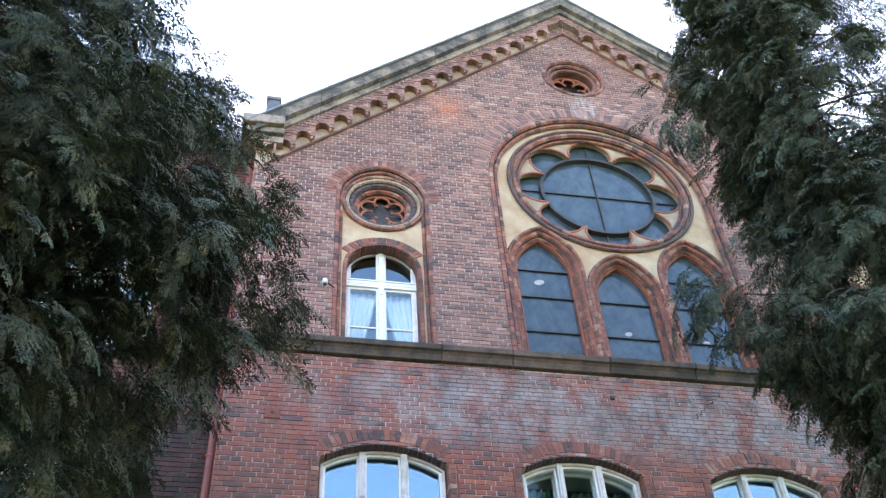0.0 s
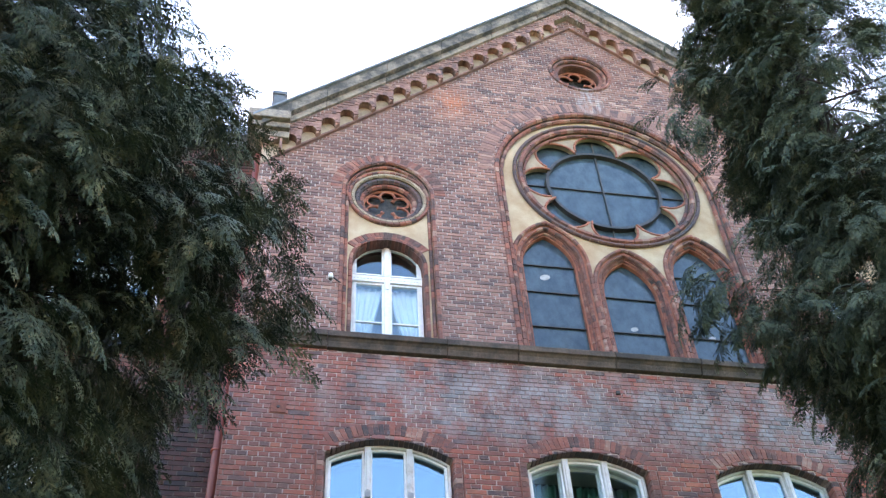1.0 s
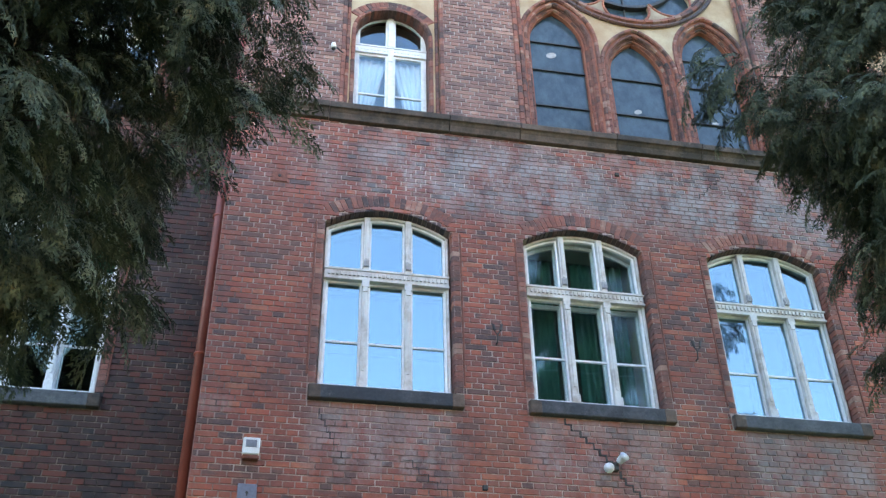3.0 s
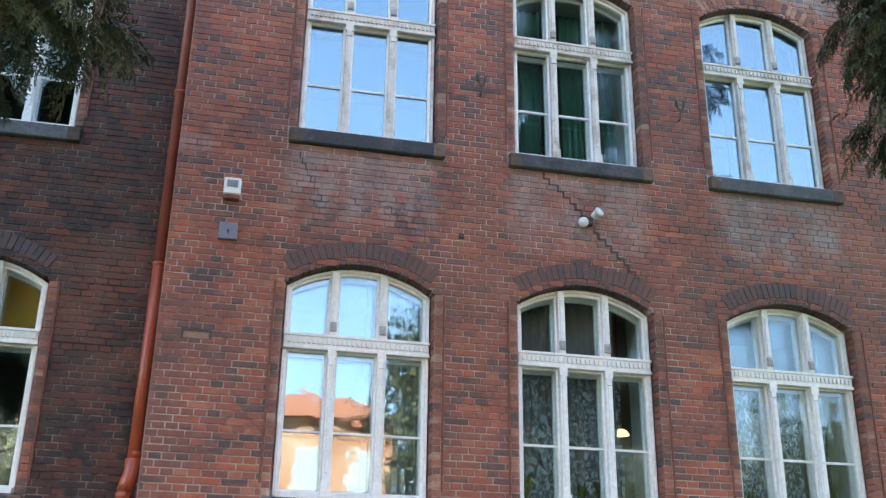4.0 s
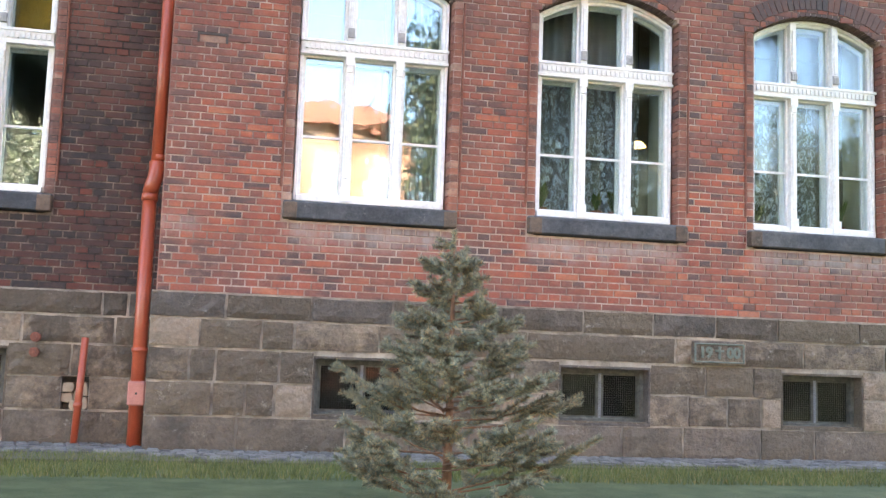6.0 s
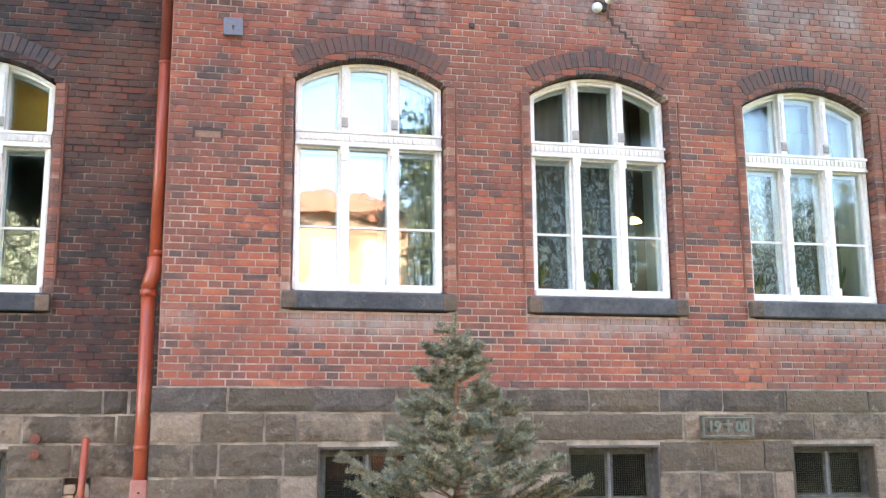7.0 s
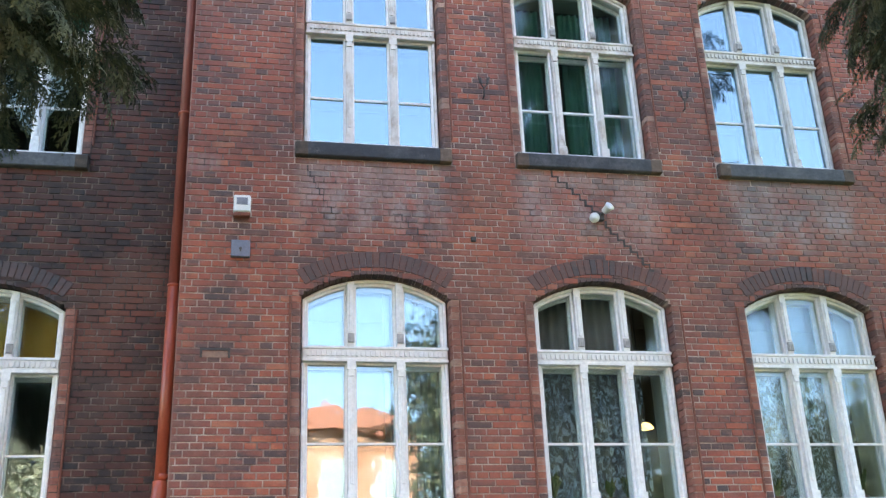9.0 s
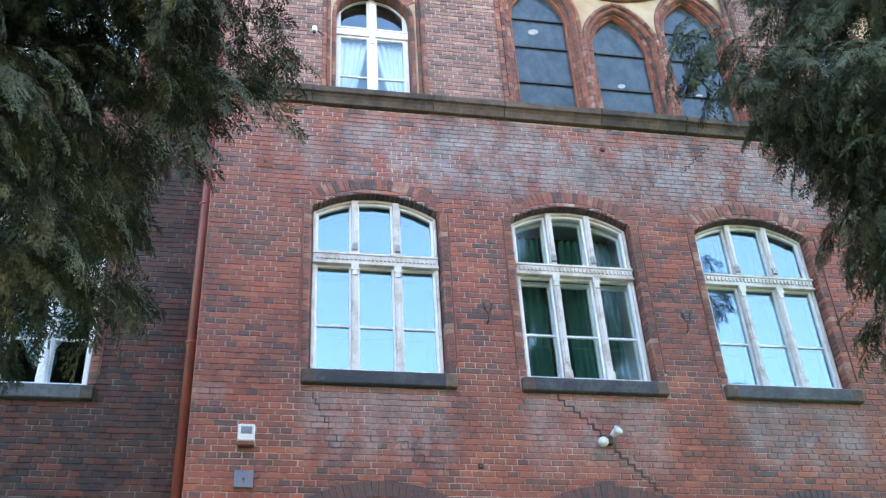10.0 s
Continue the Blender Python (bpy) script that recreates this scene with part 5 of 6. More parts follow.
def cypress(name, tx, ty, height, profile, seed, arc_deg, branches, extra, label, lean=0.0, gaps=()):
    """A tall scale-leaved conifer with drooping sprays. profile: (height, reach) pairs of the crown; arc_deg: middle and half width
    of the fan of limbs; extra: single limbs that stand out, as (height, reach, heading); lean: how much longer the limbs grow towards +x;
    gaps: bare places in the crown, as (x, z, radius)."""
    tree = empty(name, label, "tree", "tall conifers", at=(tx, ty, 0))
    r = np.random.RandomState(seed)
    rr = random.Random(seed)
    temp = [plume(rr) for _ in range(8)]
    part("trunk", Shape().tube([(0, 0, -0.1), (0.03, 0.02, height * 0.3), (-0.02, 0.03, height * 0.65), (0, 0, height)], 0.19, 10, taper=0.03), m_bark, tree, smooth=True)
    ph, pr = zip(*profile)
    P, D, S = [], [], []
    lo, hi = profile[0][0], profile[-1][0]
    todo = []
    for k in range(branches):
        z = lo + (hi - lo) * (k + r.uniform(0, 1)) / branches
        reach = np.interp(z, ph, pr) * (r.uniform(0.78, 1.0) if r.uniform() < 0.7 else r.uniform(0.5, 0.8))
        heading = arc_deg[0] + arc_deg[1] * (r.uniform(-1, 1) if k % 3 else r.normal(0, 0.3))
        todo.append((z, reach * (1 + lean * max(0.0, math.cos(radians(heading)))), heading))
    for z, reach, heading in todo + list(extra):
        a = radians(heading)
        d = np.array([math.cos(a), math.sin(a), 0.0])
        side = np.array([-d[1], d[0], 0])
        rise = r.uniform(0.0, 0.35)
        start = np.array([0, 0, z - reach * rise])
        pts = [start + d * reach * t + side * 0.08 * math.sin(5 * t + z) + np.array([0, 0, reach * rise * t - 0.16 * reach * t**3 + 0.05 * math.sin(7 * t)]) for t in (0, 0.25, 0.5, 0.75, 1.0)]
        limb = Shape().tube([tuple(p) for p in pts[:4]], 0.008 + 0.004 * reach, 5, taper=0.003, caps=False)
        part("limb", fast_mesh("limb", limb, m_bark), None, tree)
        groups = int(2.2 + 1.45 * reach)
        for g in range(groups):
            t = 0.20 + 0.80 * ((g + r.uniform(0.1, 0.9)) / groups) ** 0.8
            q = min(int(t * 4), 3)
            base = pts[q] + (pts[q + 1] - pts[q]) * (t * 4 - q)
            sg = 1 if g % 2 else -1
            mid = base + side * sg * (1.05 - t) * 0.55 * r.uniform(0, 1) + np.array([0, 0, r.uniform(-0.14, 0.05)])
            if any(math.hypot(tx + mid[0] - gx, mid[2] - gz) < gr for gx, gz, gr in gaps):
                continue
            way = d * r.uniform(0.5, 1.1) + side * sg * r.uniform(0.0, 1.0) * (1.15 - 0.6 * t) + np.array([0, 0, r.uniform(-1.0, -0.15)])
            for _ in range(7):
                off = r.normal(0, 1, 3) * np.array([0.10, 0.10, 0.07])
                P.append(mid + off)
                D.append(way + off * 3.2 + r.normal(0, 0.16, 3) + np.array([0, 0, -0.2]))
                S.append(r.uniform(0.6, 1.1))
        P.append(pts[4] - d * 0.12)
        D.append(d + np.array([0, 0, -0.25]))
        S.append(1.0)
    crown = scatter(temp, P, D, S, r)
    part("crown", fast_mesh("crown", crown, m_cypress), None, tree, "dense dark green drooping sprays", kind="stuff")
    return tree


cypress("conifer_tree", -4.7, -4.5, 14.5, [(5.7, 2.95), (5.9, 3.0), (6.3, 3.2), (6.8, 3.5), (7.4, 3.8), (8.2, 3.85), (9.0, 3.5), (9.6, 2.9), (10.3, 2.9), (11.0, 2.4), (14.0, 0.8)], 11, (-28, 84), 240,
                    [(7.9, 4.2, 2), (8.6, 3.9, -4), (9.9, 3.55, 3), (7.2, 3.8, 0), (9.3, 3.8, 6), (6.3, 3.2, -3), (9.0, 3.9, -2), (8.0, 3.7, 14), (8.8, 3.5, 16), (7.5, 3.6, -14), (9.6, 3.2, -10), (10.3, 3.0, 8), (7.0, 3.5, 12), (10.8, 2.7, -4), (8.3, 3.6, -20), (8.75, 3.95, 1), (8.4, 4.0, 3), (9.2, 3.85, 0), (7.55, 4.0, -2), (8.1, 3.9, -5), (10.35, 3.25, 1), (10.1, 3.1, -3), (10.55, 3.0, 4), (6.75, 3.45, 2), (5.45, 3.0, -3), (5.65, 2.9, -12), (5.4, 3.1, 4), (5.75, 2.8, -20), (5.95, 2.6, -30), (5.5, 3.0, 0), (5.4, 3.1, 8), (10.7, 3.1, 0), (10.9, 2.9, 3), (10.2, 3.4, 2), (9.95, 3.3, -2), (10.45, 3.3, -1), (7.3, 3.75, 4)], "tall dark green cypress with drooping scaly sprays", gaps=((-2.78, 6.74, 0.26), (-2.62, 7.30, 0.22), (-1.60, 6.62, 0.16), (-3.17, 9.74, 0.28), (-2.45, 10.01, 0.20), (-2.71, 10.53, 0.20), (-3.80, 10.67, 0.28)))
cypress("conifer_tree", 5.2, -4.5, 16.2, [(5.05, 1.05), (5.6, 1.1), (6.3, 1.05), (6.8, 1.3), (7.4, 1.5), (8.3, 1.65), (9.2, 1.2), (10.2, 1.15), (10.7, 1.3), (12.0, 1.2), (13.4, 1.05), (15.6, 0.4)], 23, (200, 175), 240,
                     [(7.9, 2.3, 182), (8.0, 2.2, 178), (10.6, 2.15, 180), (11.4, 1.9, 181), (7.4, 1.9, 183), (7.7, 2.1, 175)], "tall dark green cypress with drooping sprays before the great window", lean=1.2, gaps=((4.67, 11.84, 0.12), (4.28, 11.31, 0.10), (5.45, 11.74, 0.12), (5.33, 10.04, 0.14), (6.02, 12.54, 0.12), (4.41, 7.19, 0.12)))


def spruce(tx, ty, height, radius, seed):
    tree = empty("spruce_tree", "small blue-green spruce on the lawn before the wall", "tree", at=(tx, ty, 0))
    r = np.random.RandomState(seed)
    part("trunk", Shape().tube([(0, 0, -0.1), (0.01, 0, height * 0.5), (0, 0, height)], 0.036, 8, taper=0.006), m_sprucebark, tree, smooth=True)
    limbs, P, D, L = Shape(), [], [], []

    def twig(a, b, w, fat=1.0):
        """A stub densely set with needles all round, like a bottle brush."""
        ln = np.linalg.norm(b - a)
        limbs.tube([tuple(a), tuple((a + b) / 2), tuple(b)], w, 4, taper=0.003, caps=False)
        d = (b - a) / ln
        for _ in range(int(ln / 0.00052)):
            t = r.uniform(0.0, 1.03)
            P.append(a + (b - a) * t)
            x = r.normal(0, 1, 3)
            x -= d * x.dot(d)
            x /= np.linalg.norm(x)
            D.append(x + d * r.uniform(0.35, 1.0) + np.array([0, 0, 0.12]))
            L.append(fat * r.uniform(0.028, 0.044))

    z = 0.05
    while z < height * 0.95:
        u = z / height
        reach = radius * (1 - u) ** 0.95 * (1.0 if u > 0.35 else 0.80 + 0.20 * u / 0.35) + (0.07 if u < 0.7 else 0.02)
        m0 = 7 if u < 0.6 else (6 if u < 0.82 else 5)
        turn = r.uniform(0, 6.28)
        for k in range(m0):
            a = turn + 6.283 * k / m0 + r.uniform(-0.3, 0.3)
            q = reach * r.uniform(0.62, 1.10)
            lift = r.uniform(0.0, 0.22)
            d = np.array([math.cos(a), math.sin(a), 0.0])
            side = np.array([-d[1], d[0], 0])
            p0 = np.array([0, 0, z + r.uniform(-0.09, 0.09)])
            bow = [p0 + d * q * t + side * 0.03 * math.sin(4 * t + a) + np.array([0, 0, q * (lift * t - 0.10 * t + 0.34 * t * t)]) for t in (0.0, 0.4, 0.72, 1.0)]
            limbs.tube([tuple(p) for p in bow], 0.006, 4, taper=0.003, caps=False)
            twig(bow[2], bow[3], 0.005, 1.05)
            if q < 0.4:
                twig(bow[1], bow[2], 0.005)
            m = int(3 + q * 7.5)
            for j in range(m):
                t = 0.40 + 0.55 * (j + r.uniform(0, 1)) / m
                i = 0 if t < 0.4 else (1 if t < 0.72 else 2)
                s0, s1 = ((0, 0.4), (0.4, 0.72), (0.72, 1.0))[i]
                b = bow[i] + (bow[i + 1] - bow[i]) * (t - s0) / (s1 - s0)
                sg = 1 if j % 2 else -1
                l = q * (1.0 - t) * 0.38 + r.uniform(0.06, 0.10)
                e = b + (d * 0.75 + side * sg * r.uniform(0.3, 0.95) + np.array([0, 0, r.uniform(-0.05, 0.65)])) * l
                twig(b, e, 0.004)
        z += 0.118 if u < 0.7 else 0.075
    twig(np.array([0, 0, height * 0.80]), np.array([0.0, 0, height + 0.06]), 0.006, 0.9)
    for k in range(6):
        a = 1.05 * k
        twig(np.array([0, 0, height * 0.92]), np.array([0.085 * math.cos(a), 0.085 * math.sin(a), height * 0.92 + 0.05]), 0.004, 0.85)
    part("branchwork", fast_mesh("branchwork", limbs, m_sprucebark), None, tree, "reddish brown twigs", kind="stuff")
    P, D, L = np.array(P), np.array(D), np.array(L)
    D /= np.linalg.norm(D, axis=1)[:, None]
    side = np.cross(D, r.normal(0, 1, D.shape))
    side /= np.linalg.norm(side, axis=1)[:, None]
    v = np.stack([P - side * 0.0025, P + side * 0.0025, P + D * L[:, None]], 1).reshape(-1, 3)
    s = Shape()
    s.v, s.f = v.tolist(), np.arange(len(v)).reshape(-1, 3).tolist()
    part("crown", fast_mesh("crown", s, m_spruce), None, tree, "blue-green needles with tan tips", kind="stuff")


spruce(0.755, -4.1, 1.66, 0.98, 4)


# ---- fittings on the wall ----
def downpipe():
    p = empty("downpipe", "red-brown painted downpipe with a bulged joint and an inspection box", "downpipe", at=(-1.42, 0.30, 0))
    part("upper_pipe", Shape().tube([(0.03, -0.03, 2.72), (0.045, -0.03, 4.92)], 0.062, 16), m_pipe, p, smooth=True)
    part("top_pipe", Shape().tube([(0.045, -0.03, 4.9), (0.06, -0.03, 10.0), (0.06, -0.03, 15.6)], 0.060, 16), m_pipedark, p, "dull maroon upper length", smooth=True)
    part("bend", Shape().tube([(0.03, -0.03, 2.84), (0.03, -0.03, 2.74), (0.025, -0.05, 2.68), (0.0, -0.05, 2.60), (-0.02, -0.02, 2.52)], 0.078, 16), m_pipe, p, smooth=True)
    part("lower_pipe", Shape().tube([(-0.02, -0.02, 2.56), (-0.02, -0.02, 0.0)], 0.070, 16), m_pipe, p, "cast-iron lower pipe", smooth=True)
    for z, h, r in ((2.86, 0.05, 0.070), (2.44, 0.07, 0.082), (0.92, 0.05, 0.080), (4.9, 0.03, 0.070), (7.0, 0.03, 0.070), (9.0, 0.03, 0.070)):
        dx = 0.045 if z > 2.6 else -0.02
        part("collar", Shape().tube([(dx, -0.025, z), (dx, -0.025, z + h)], r, 16), m_pipe, p, smooth=True)
    part("inspection_box", Shape().box(-0.105, 0.065, -0.115, 0.06, 0.40, 0.64), m_pipepink, p, "faded pink inspection box", bevel=0.015)
    part("bolt", Shape().tube([(-0.02, -0.125, 0.52), (-0.02, -0.105, 0.52)], 0.012, 8), m_iron_gap, p)


downpipe()
p = empty("stub_pipe", "short bright red-brown pipe beside the plinth", "pipe", at=(-2.0, 0.42, 0))
part("tube", Shape().tube([(-0.02, 0, 0.0), (0.02, 0.02, 1.05)], 0.036, 12), m_pipe, p, smooth=True)
part("collar", Shape().tube([(-0.008, 0.005, 0.36), (-0.005, 0.005, 0.41)], 0.044, 12), m_pipe, p, smooth=True)
for z in (1.04, 0.89):
    thing("rusty_cap", Shape().tube([(-2.46, WPY - 0.075, z), (-2.46, WPY + 0.03, z)], 0.048, 14).tube([(-2.46, WPY - 0.09, z), (-2.46, WPY - 0.03, z)], 0.02, 8), m_rust_groove, "round rusty iron cap in the plinth", "cap", group="rusty caps")
# A black sheet paints in the shade inside the hollow.
thing("hole_dark_sheet", Shape().box(-2.22, -1.90, WPY + 0.16, WPY + 0.2, 0.28, 0.70), m_iron_gap, "black sheet for the darkness behind a missing plinth stone", "hole", kind="structure")
r4 = random.Random(9)
for x0, x1, z0, z1 in ((-2.185, -2.075, 0.505, 0.595), (-2.185, -2.085, 0.405, 0.495), (-2.10, -2.015, 0.335, 0.425), (-2.015, -1.94, 0.475, 0.60), (-2.005, -1.935, 0.345, 0.455), (-2.075, -2.025, 0.44, 0.52)):
    s = Shape()
    o = [(x0, z0), ((x0 + x1) / 2, z0 - 0.008), (x1, z0), (x1 + 0.004, (z0 + z1) / 2), (x1, z1), ((x0 + x1) / 2, z1 + 0.006), (x0, z1), (x0 - 0.004, (z0 + z1) / 2)]
    s.prism([(a + r4.uniform(-0.010, 0.010), b + r4.uniform(-0.010, 0.010)) for a, b in o], WPY + r4.uniform(0.01, 0.045), WPY + 0.15)
    thing("rubble_stone", s, m_cream, "broken pale stone in the plinth's hole", "stone", bevel=0.008, group="rubble in the hole")

# iron forks that once carried cables
for x, z in ((2.085, 7.43), (4.625, 7.43), (7.15, 7.43)):
    f = empty("iron_fork", "black wrought-iron fork bracket on the wall", "bracket", "iron forks", at=(x, -0.01, z))
    part("stem", Shape().tube([(0, 0.02, -0.12), (0, -0.05, -0.12), (0, -0.07, -0.02)], 0.010, 6), m_iron_gap, f)
    for sx in (-1, 1):
        part("prong", Shape().tube([(0, -0.07, -0.03), (sx * 0.05, -0.08, 0.04), (sx * 0.065, -0.085, 0.12)], 0.009, 6), m_iron_gap, f)
        part("insulator", Shape().tube([(sx * 0.035, -0.09, 0.02), (sx * 0.045, -0.09, 0.10)], 0.014, 8), m_iron_gap, f)

# twin floodlight
f = empty("floodlight", "twin white floodlight heads on a dark bracket", "lamp", at=(3.375, -0.01, 5.80))
part("bracket", Shape().box(-0.04, 0.05, -0.06, 0.01, -0.05, 0.05), m_iron_gap, f, bevel=0.008)
for dx, dz in ((-0.10, -0.06), (0.075, 0.075)):
    part("head", Shape().tube([(dx * 0.6, -0.07, dz * 0.6), (dx * 0.8, -0.10, dz * 0.8), (dx * 1.1, -0.16, dz * 1.1 - 0.01), (dx * 1.15, -0.17, dz * 1.15 - 0.01)], 0.036, 14, taper=0.060), m_plastic, f, "white round lamp head", smooth=True)
    part("arm", Shape().tube([(0, -0.05, 0), (dx * 0.7, -0.08, dz * 0.7)], 0.012, 6), m_iron_gap, f)

# siren box, keyed box and small plates
f = empty("siren_box", "white alarm box with a grey grille and a red underside", "box", at=(-0.69, 0, 5.75))
part("case", Shape().box(-0.092, 0.092, -0.085, 0.004, -0.085, 0.11), m_plastic, f, bevel=0.012)
part("grille", Shape().box(-0.058, 0.058, -0.092, -0.08, -0.005, 0.075), m_zinc, f, "grey grille")
part("beacon", Shape().box(-0.088, 0.088, -0.075, 0.004, -0.135, -0.086), m_rust_groove, f, "red beacon strip", bevel=0.01)
f = empty("key_box", "bluish grey steel box with a keyhole", "box", at=(-0.69, 0, 5.245))
part("case", Shape().box(-0.10, 0.10, -0.05, 0.004, -0.09, 0.10), m_blue, f, bevel=0.006)
part("keyhole", Shape().tube([(0, -0.058, 0.0), (0, -0.045, 0.0)], 0.016, 8).box(-0.007, 0.007, -0.057, -0.045, -0.035, 0.0), m_iron_gap, f)
f = empty("vent_plate", "small square rusty vent plate in the brickwork", "vent", at=(-0.66, 0, 9.56))
part("plate", Shape().box(-0.10, 0.10, -0.012, 0.004, -0.085, 0.075), m_rust_groove, f, bevel=0.004)
part("knob", Shape().tube([(0, -0.025, 0.0), (0, -0.01, 0.0)], 0.02, 8), m_iron_gap, f)
f = empty("loose_brick", "brick-sized patch outlined by open joints", "brick patch", at=(-0.908, 0, 4.092))
part("brick", Shape().box(-0.128, 0.128, -0.004, 0.012, -0.045, 0.030), m_roll, f, bevel=0.003)
for x0, x1, z0, z1 in ((-0.152, 0.152, 0.032, 0.056), (-0.152, -0.130, -0.045, 0.032), (0.130, 0.152, -0.045, 0.032)):
    part("open_joint", Shape().box(x0, x1, -0.014, 0.004, z0, z1), m_iron_gap, f)
for x, z in ((1.87, 5.47), (3.94, 10.205)):
    thing("wall_stud", Shape().box(x - 0.03, x + 0.03, -0.03, 0.01, z - 0.03, z + 0.03), m_iron_gap, "small dark iron stud in the wall", "stud", bevel=0.008, group="wall studs")
f = empty("surveillance_camera", "small white camera on a short wall arm", "camera", at=(-0.083, 0, 11.93))
part("arm", Shape().tube([(0.16, 0.0, 0.0), (0.0, -0.12, 0.02)], 0.012, 6), m_iron_gap, f)
part("dome", Shape().tube([(0, -0.12, 0.04), (0, -0.12, 0.0), (0, -0.12, -0.05)], 0.035, 12, taper=0.042), m_plastic, f, smooth=True)
part("lens", Shape().tube([(0, -0.12, -0.05), (0, -0.12, -0.08)], 0.032, 12, taper=0.015), m_iron_gap, f, smooth=True)

# stepped cracks through the joints
crng = random.Random(3)
for x0, z0, x1, z1 in ((2.86, 6.38, 3.38, 5.88), (3.45, 5.76, 3.98, 5.16), (0.02, 6.30, 0.30, 5.72), (5.55, 10.45, 5.05, 9.95), (1.45, 5.35, 0.95, 5.75)):
    s = Shape()
    n = 2 * max(2, round(abs(z1 - z0) / COURSE))
    x, z = x0, z0
    for k in range(n):
        if k % 2:
            nx, nz = x0 + (x1 - x0) * (k + 1) / n + crng.uniform(-0.02, 0.02), z + crng.uniform(-0.004, 0.004)
        else:
            nx, nz = x + crng.uniform(-0.012, 0.012), z + (z1 - z0) * 2 / n
        w = crng.uniform(0.005, 0.010) * (0.25 if x0 < 2 or x0 > 5 else 1.0)
        s.box(min(x, nx) - w, max(x, nx) + w, -0.0055, 0.004, min(z, nz) - w, max(z, nz) + w)
        x, z = nx, nz
    part("crack", s, m_iron_gap, wall_front, "dark stepped crack through the joints")

# date stone
f = empty("date_stone", "stone tablet with the carved date 19 and 00 beside a cross", "tablet", at=(4.575, PY - 0.042, 1.125))
part("tablet", Shape().box(-0.31, 0.31, -0.012, 0.03, -0.125, 0.125), m_sandstone, f, bevel=0.01)
o = [(-0.29, -0.105), (0.29, -0.105), (0.29, 0.105), (-0.29, 0.105)]
part("border", Shape().ring(o, [(x * 0.93, z * 0.83) for x, z in o], -0.024, 0.0), m_greenstone, f, bevel=0.006)
part("cross", Shape().box(-0.013, 0.013, -0.024, 0.0, -0.065, 0.072).box(-0.05, 0.05, -0.024, 0.0, 0.012, 0.038), m_greenstone, f, bevel=0.004)
for word, x in (("19", -0.16), ("00", 0.16)):
    cu = bpy.data.curves.new("figures", "FONT")
    cu.body, cu.size, cu.extrude, cu.offset, cu.align_x, cu.align_y = word, 0.155, 0.012, 0.006, "CENTER", "CENTER"
    tmp = bpy.data.objects.new("figures", cu)
    me = bpy.data.meshes.new_from_object(tmp)
    bpy.data.objects.remove(tmp)
    me.materials.clear()
    me.materials.append(m_greenstone)
    ob = new("figures", me)
    ob.parent, ob.location, ob.rotation_euler = f, (x, -0.012, 0.0), (radians(90), 0, 0)


# ---- behind the panes ----
def cloth(x0, x1, z0, z1, y, waves, amp, shape=None, nz=10, nx=64):
    """A hanging sheet with folds; shape(u, v) may move its points sideways and in height."""
    s = Shape()
    for j in range(nz + 1):
        for i in range(nx + 1):
            u, v = i / nx, j / nz
            x, z = x0 + (x1 - x0) * u, z0 + (z1 - z0) * v
            if shape:
                x, z = shape(u, v, x, z)
            s.v.append((x, y + amp * math.sin(u * waves * 6.283 + 0.6 * math.sin(v * 3)) + 0.3 * amp * math.sin(u * waves * 14.1 + v), z))
    for j in range(nz):
        for i in range(nx):
            a = j * (nx + 1) + i
            s.f.append((a, a + 1, a + nx + 2, a + nx + 1))
    return s


def hang(name, mat, label, *args, **kw):
    thing(name, cloth(*args, **kw), mat, label, "curtain", smooth=True)


c2, c3, c1 = BAYS[1], BAYS[2], BAYS[0]
hang("curtain", m_green, "dark green pleated curtain behind the window", c2 - 0.85, c2 - 0.30, 6.5, 9.0, 0.55, 6, 0.03)
hang("curtain", m_green, "dark green pleated curtain behind the window", c2 - 0.02, c2 + 0.70, 6.5, 9.0, 0.56, 8, 0.03)
hang("curtain", m_brown, "brown pleated curtain behind the window", c2 - 0.85, c2 + 0.55, 2.45, 5.2, 0.62, 13, 0.03)
hang("lace_curtain", m_lace, "white lace curtain with flower pattern", c2 - 0.8, c2 + 0.52, 3.05, 4.1, 0.43, 9, 0.012)
hang("lace_curtain", m_lace, "white lace curtain with flower pattern", c2 - 0.8, c2 + 0.52, 2.5, 3.1, 0.41, 9, 0.010)
hang("curtain", m_brown, "brown pleated curtain behind the window", c3 - 0.85, c3 - 0.5, 2.5, 5.2, 0.62, 4, 0.03)
hang("lace_curtain", m_lace, "white lace curtain with flower pattern", c3 - 0.8, c3 + 0.2, 2.5, 4.1, 0.43, 8, 0.012)
hang("curtain", m_brown, "brown pleated curtain behind the window", c1 + 0.15, c1 + 0.75, 2.5, 5.2, 0.62, 7, 0.03)


def tied(sgn):
    def f(u, v, x, z):
        w = 0.30 + 0.70 * abs(v - 0.12) ** 0.8
        edge = sgn * 0.52
        return SIDE[0] + edge - sgn * (u * 0.52) * w, z
    return f


for sgn in (-1, 1):
    hang("curtain", m_white, "white sheer curtain gathered to the side", 0, 1, 10.7, 12.3, 0.44, 5, 0.02, shape=tied(sgn), nx=40)
wx = WING_BAYS[0]
hang("valance", m_green, "dark green valance across the window's head", wx - 0.8, wx + 0.8, 7.84, 9.1, WING_Y + 0.44, 7, 0.02)
hang("curtain", m_white, "white sheer curtain gathered to a point below", 0, 1, 7.03, 7.98, WING_Y + 0.40, 9, 0.015, nx=72,
     shape=lambda u, v, x, z: (wx + 0.145 + (u - 0.5) * 1.15 * (0.06 + 0.94 * v), z))
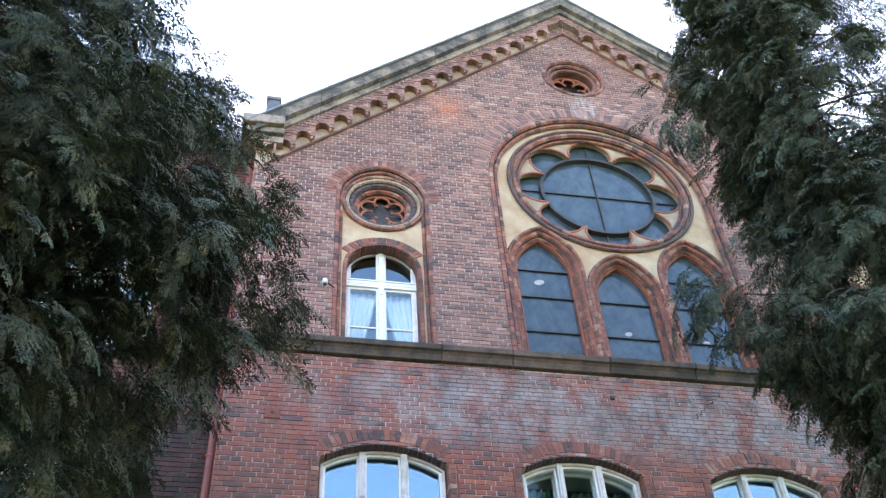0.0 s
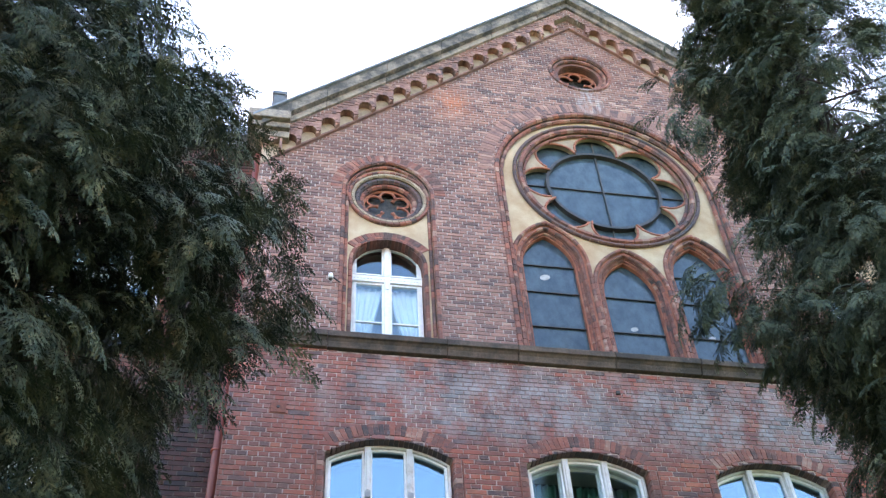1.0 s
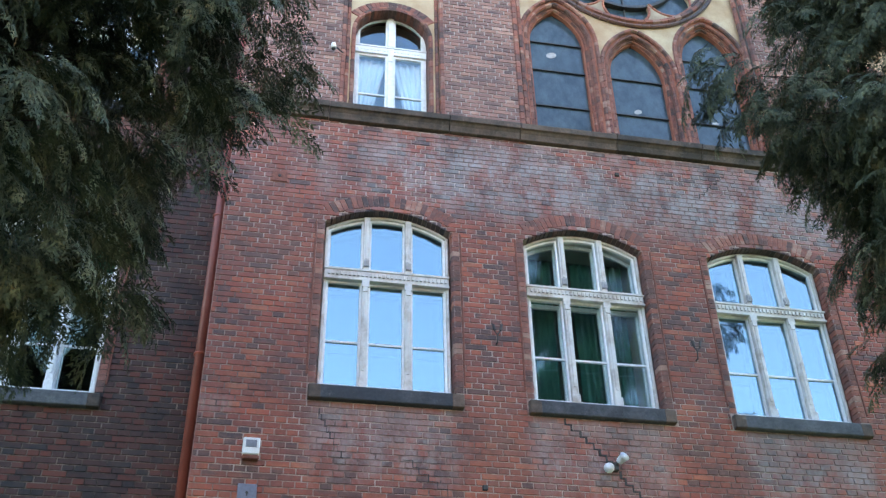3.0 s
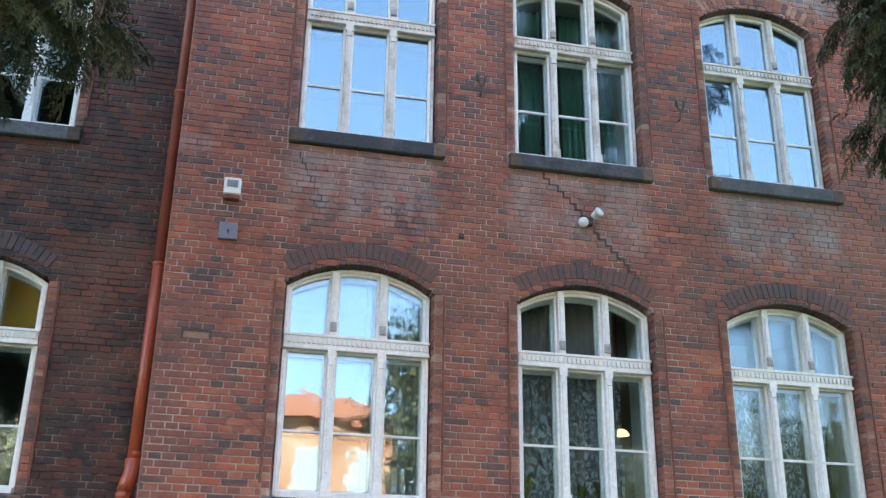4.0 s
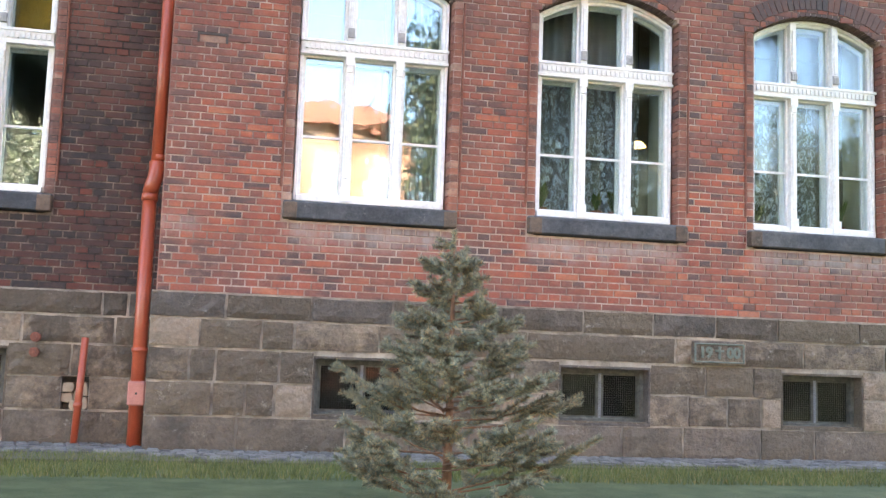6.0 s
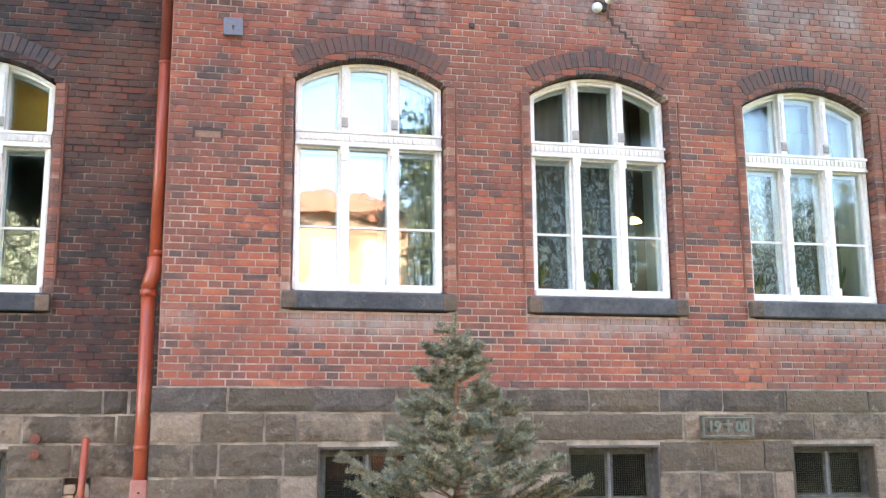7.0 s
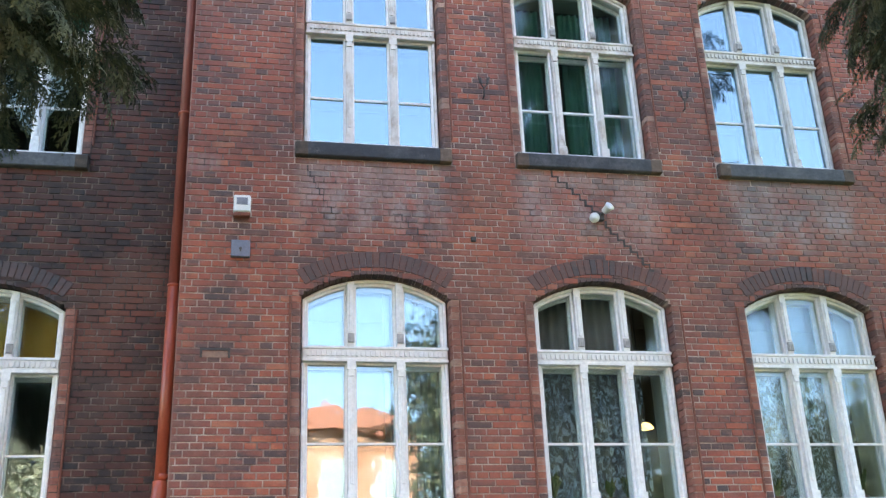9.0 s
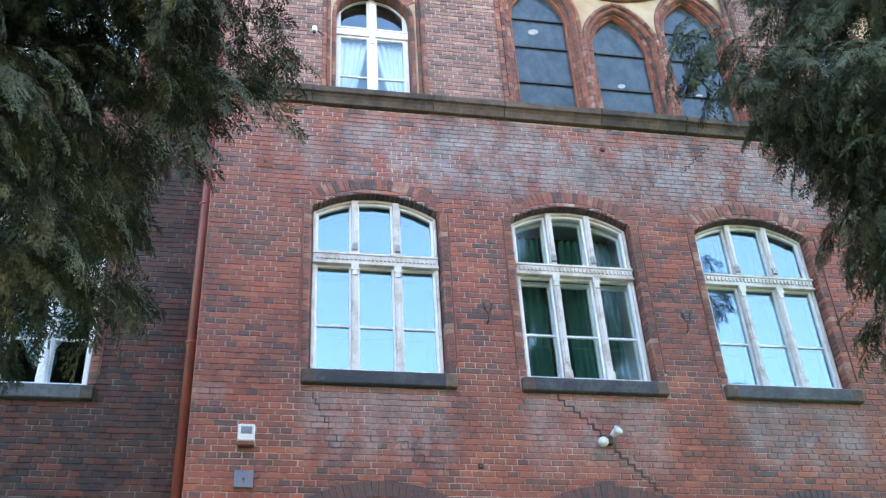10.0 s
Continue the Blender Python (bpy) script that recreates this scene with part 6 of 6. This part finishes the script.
hang("blind", m_ochre, "ochre roller blind half drawn", wx - 0.78, wx + 0.78, 4.12, 5.2, WING_Y + 0.37, 1, 0.004)
for x, y, z in ((c2 + 0.98, 1.6, 3.70), (c3 - 0.25, 1.5, 3.70)):
    f = empty("ceiling_lamp", "lit pendant lamp with a warm glowing shade", "lamp", at=(x, y, z))
    part("cord", Shape().tube([(0, 0, 0.1), (0, 0, 1.9)], 0.008, 6), m_iron_gap, f)
    part("shade", Shape().tube([(0, 0, 0.07), (0, 0, 0.05), (0, 0, 0.0)], 0.04, 14, taper=0.11), m_glow, f, "glowing glass shade", smooth=True)
prng = random.Random(17)
for x, z, h in ((c2 - 0.62, 2.54, 0.42), (c2 + 0.02, 2.54, 0.30), (c2 + 0.22, 2.54, 0.40), (c3 - 0.55, 2.54, 0.34), (c3 + 0.50, 2.54, 0.45)):
    f = empty("potted_plant", "green potted plant on the inner sill", "plant", "window plants", at=(x, 0.42, z))
    part("pot", Shape().tube([(0, 0, 0.0), (0, 0, 0.06), (0, 0, 0.12)], 0.05, 12, taper=0.07), m_terracotta, f, smooth=True)
    s = Shape()
    for k in range(26):
        a, l = prng.uniform(0, 6.28), h * prng.uniform(0.5, 1.0)
        q = prng.uniform(0.15, 0.5)
        b = Vector((math.cos(a) * l * q * 0.5, math.sin(a) * 0.06, 0.1 + l * 0.6))
        e = Vector((math.cos(a) * l * q, math.sin(a) * 0.1, 0.1 + l * prng.uniform(0.6, 1.0)))
        w = Vector((-math.sin(a), math.cos(a), 0)) * 0.018 + Vector((0.012, 0, 0))
        i = len(s.v)
        s.v += [(0, 0, 0.1), tuple(b + w), tuple(e), tuple(b - w)]
        s.f.append((i, i + 1, i + 2, i + 3))
    part("leaves", fast_mesh("leaves", s, m_grass), None, f, kind="stuff")
    s = Shape().box(x - 0.2, x + 0.2, 0.335, 0.62, z - 0.06, z)
    part("shelf", s, m_paint, wall_front)

# ---- across the street, seen only in the panes ----
h = empty("house", "sunlit orange stucco house with a red tiled roof across the street", "house", at=(2.6, -31.0, 0))
part("wall", Shape().box(-6.5, 4.2, -8.0, 0.0, 0.0, 10.6), m_houseorange, h)
s = Shape()
s.v = [(-6.9, 0.4, 10.5), (4.6, 0.4, 10.5), (4.6, -8.4, 10.5), (-6.9, -8.4, 10.5), (-4.5, -4.0, 12.6), (2.2, -4.0, 12.6)]
s.f = [(0, 1, 5, 4), (1, 2, 5), (2, 3, 4, 5), (3, 0, 4), (3, 2, 1, 0)]
part("roof", s, m_rooftile, h)
for zz in (1.2, 4.4, 7.6):
    for k in range(5):
        x = -5.6 + 2.1 * k
        w = part("window", Shape().box(x - 0.5, x + 0.5, -0.02, 0.05, zz, zz + 1.7), m_paint, h, bevel=0.01)
        part("pane", Shape().box(x - 0.42, x + 0.42, 0.052, 0.06, zz + 0.08, zz + 1.62), m_glass_low, w)


def leafy_tree(x, y, height, radius, seed, mat, label, size=0.10, count=420):
    t = empty("street_tree", label, "tree", "street trees", at=(x, y, 0))
    r = np.random.RandomState(seed)
    part("trunk", Shape().tube([(0, 0, -0.1), (0.1, 0.05, height * 0.4), (0, 0, height * 0.9)], 0.25, 8, taper=0.05), m_bark, t)
    limbs = Shape()
    tips = []
    for k in range(46):
        a, z = r.uniform(0, 6.28), height * r.uniform(0.25, 0.98)
        l = radius * math.sqrt(max(1 - ((z / height - 0.55) / 0.5) ** 2, 0.08)) * r.uniform(0.55, 1.1)
        e = np.array([math.cos(a) * l, math.sin(a) * l, z])
        limbs.tube([(0, 0, z * 0.75), tuple(e * np.array([0.5, 0.5, 0.93])), tuple(e)], 0.05, 4, taper=0.012, caps=False)
        tips.append(e)
    part("branchwork", fast_mesh("branchwork", limbs, m_bark), None, t, kind="stuff")
    V = []
    for e in tips:
        p = e * r.uniform(0.35, 1.0, (count, 1)) + r.normal(0, 0.42, (count, 3)) + np.array([0, 0, 1.0]) * r.uniform(0, 0.3, (count, 1)) * e[2]
        d, w = r.normal(0, size, (count, 3)), r.normal(0, size * 0.8, (count, 3))
        V.append(np.stack([p - d, p + w, p + d], 1).reshape(-1, 3))
    V = np.concatenate(V)
    s = Shape()
    s.v, s.f = V.tolist(), np.arange(len(V)).reshape(-1, 3).tolist()
    part("crown", fast_mesh("crown", s, mat), None, t, kind="stuff")


for x, y, hh, rad, sd in ((-8.2, -26.5, 12, 4.6, 1), (-15, -33, 13, 5, 2), (11.5, -29, 9.5, 3.4, 3), (17, -33, 12, 5.0, 4), (25, -36, 12, 5, 5), (-23, -36, 13, 6, 6), (32, -34, 10, 5, 7)):
    leafy_tree(x, y, hh, rad, sd, m_deciduous, "leafy street tree in full sun", 0.11, 700)

for x, y, hh, rad, sd in ((7.5, -16.5, 11.6, 3.7, 8), (17.0, -20, 8.6, 4.0, 9)):
    leafy_tree(x, y, hh, rad, sd, m_cypress, "tall dark evergreen on the near side of the street", 0.09, 1200)

# ---- single bricks of the front that the walk passes nearest ----
def single_brick(length):
    q, hx, hz, e = Shape(), length / 2 - 0.0055, COURSE / 2 - 0.0055, 0.003
    q.v = [(-hx + e, 0, -hz + e), (hx - e, 0, -hz + e), (hx - e, 0, hz - e), (-hx + e, 0, hz - e), (-hx, 0.02, -hz), (hx, 0.02, -hz), (hx, 0.02, hz), (-hx, 0.02, hz)]
    q.f = [(0, 1, 2, 3), (0, 4, 5, 1), (1, 5, 6, 2), (2, 6, 7, 3), (3, 7, 4, 0)]
    return fast_mesh("brick", q, m_brick)


stretcher, header = single_brick(0.262), single_brick(0.131)
for x, z, odd in near_list:
    ob = new("brick", header if odd else stretcher)
    ob.location, ob.parent = (x, crng.uniform(-0.003, 0.003), z), wall_front
    ob.rotation_euler = (0, crng.uniform(-0.006, 0.006), crng.uniform(-0.012, 0.012))
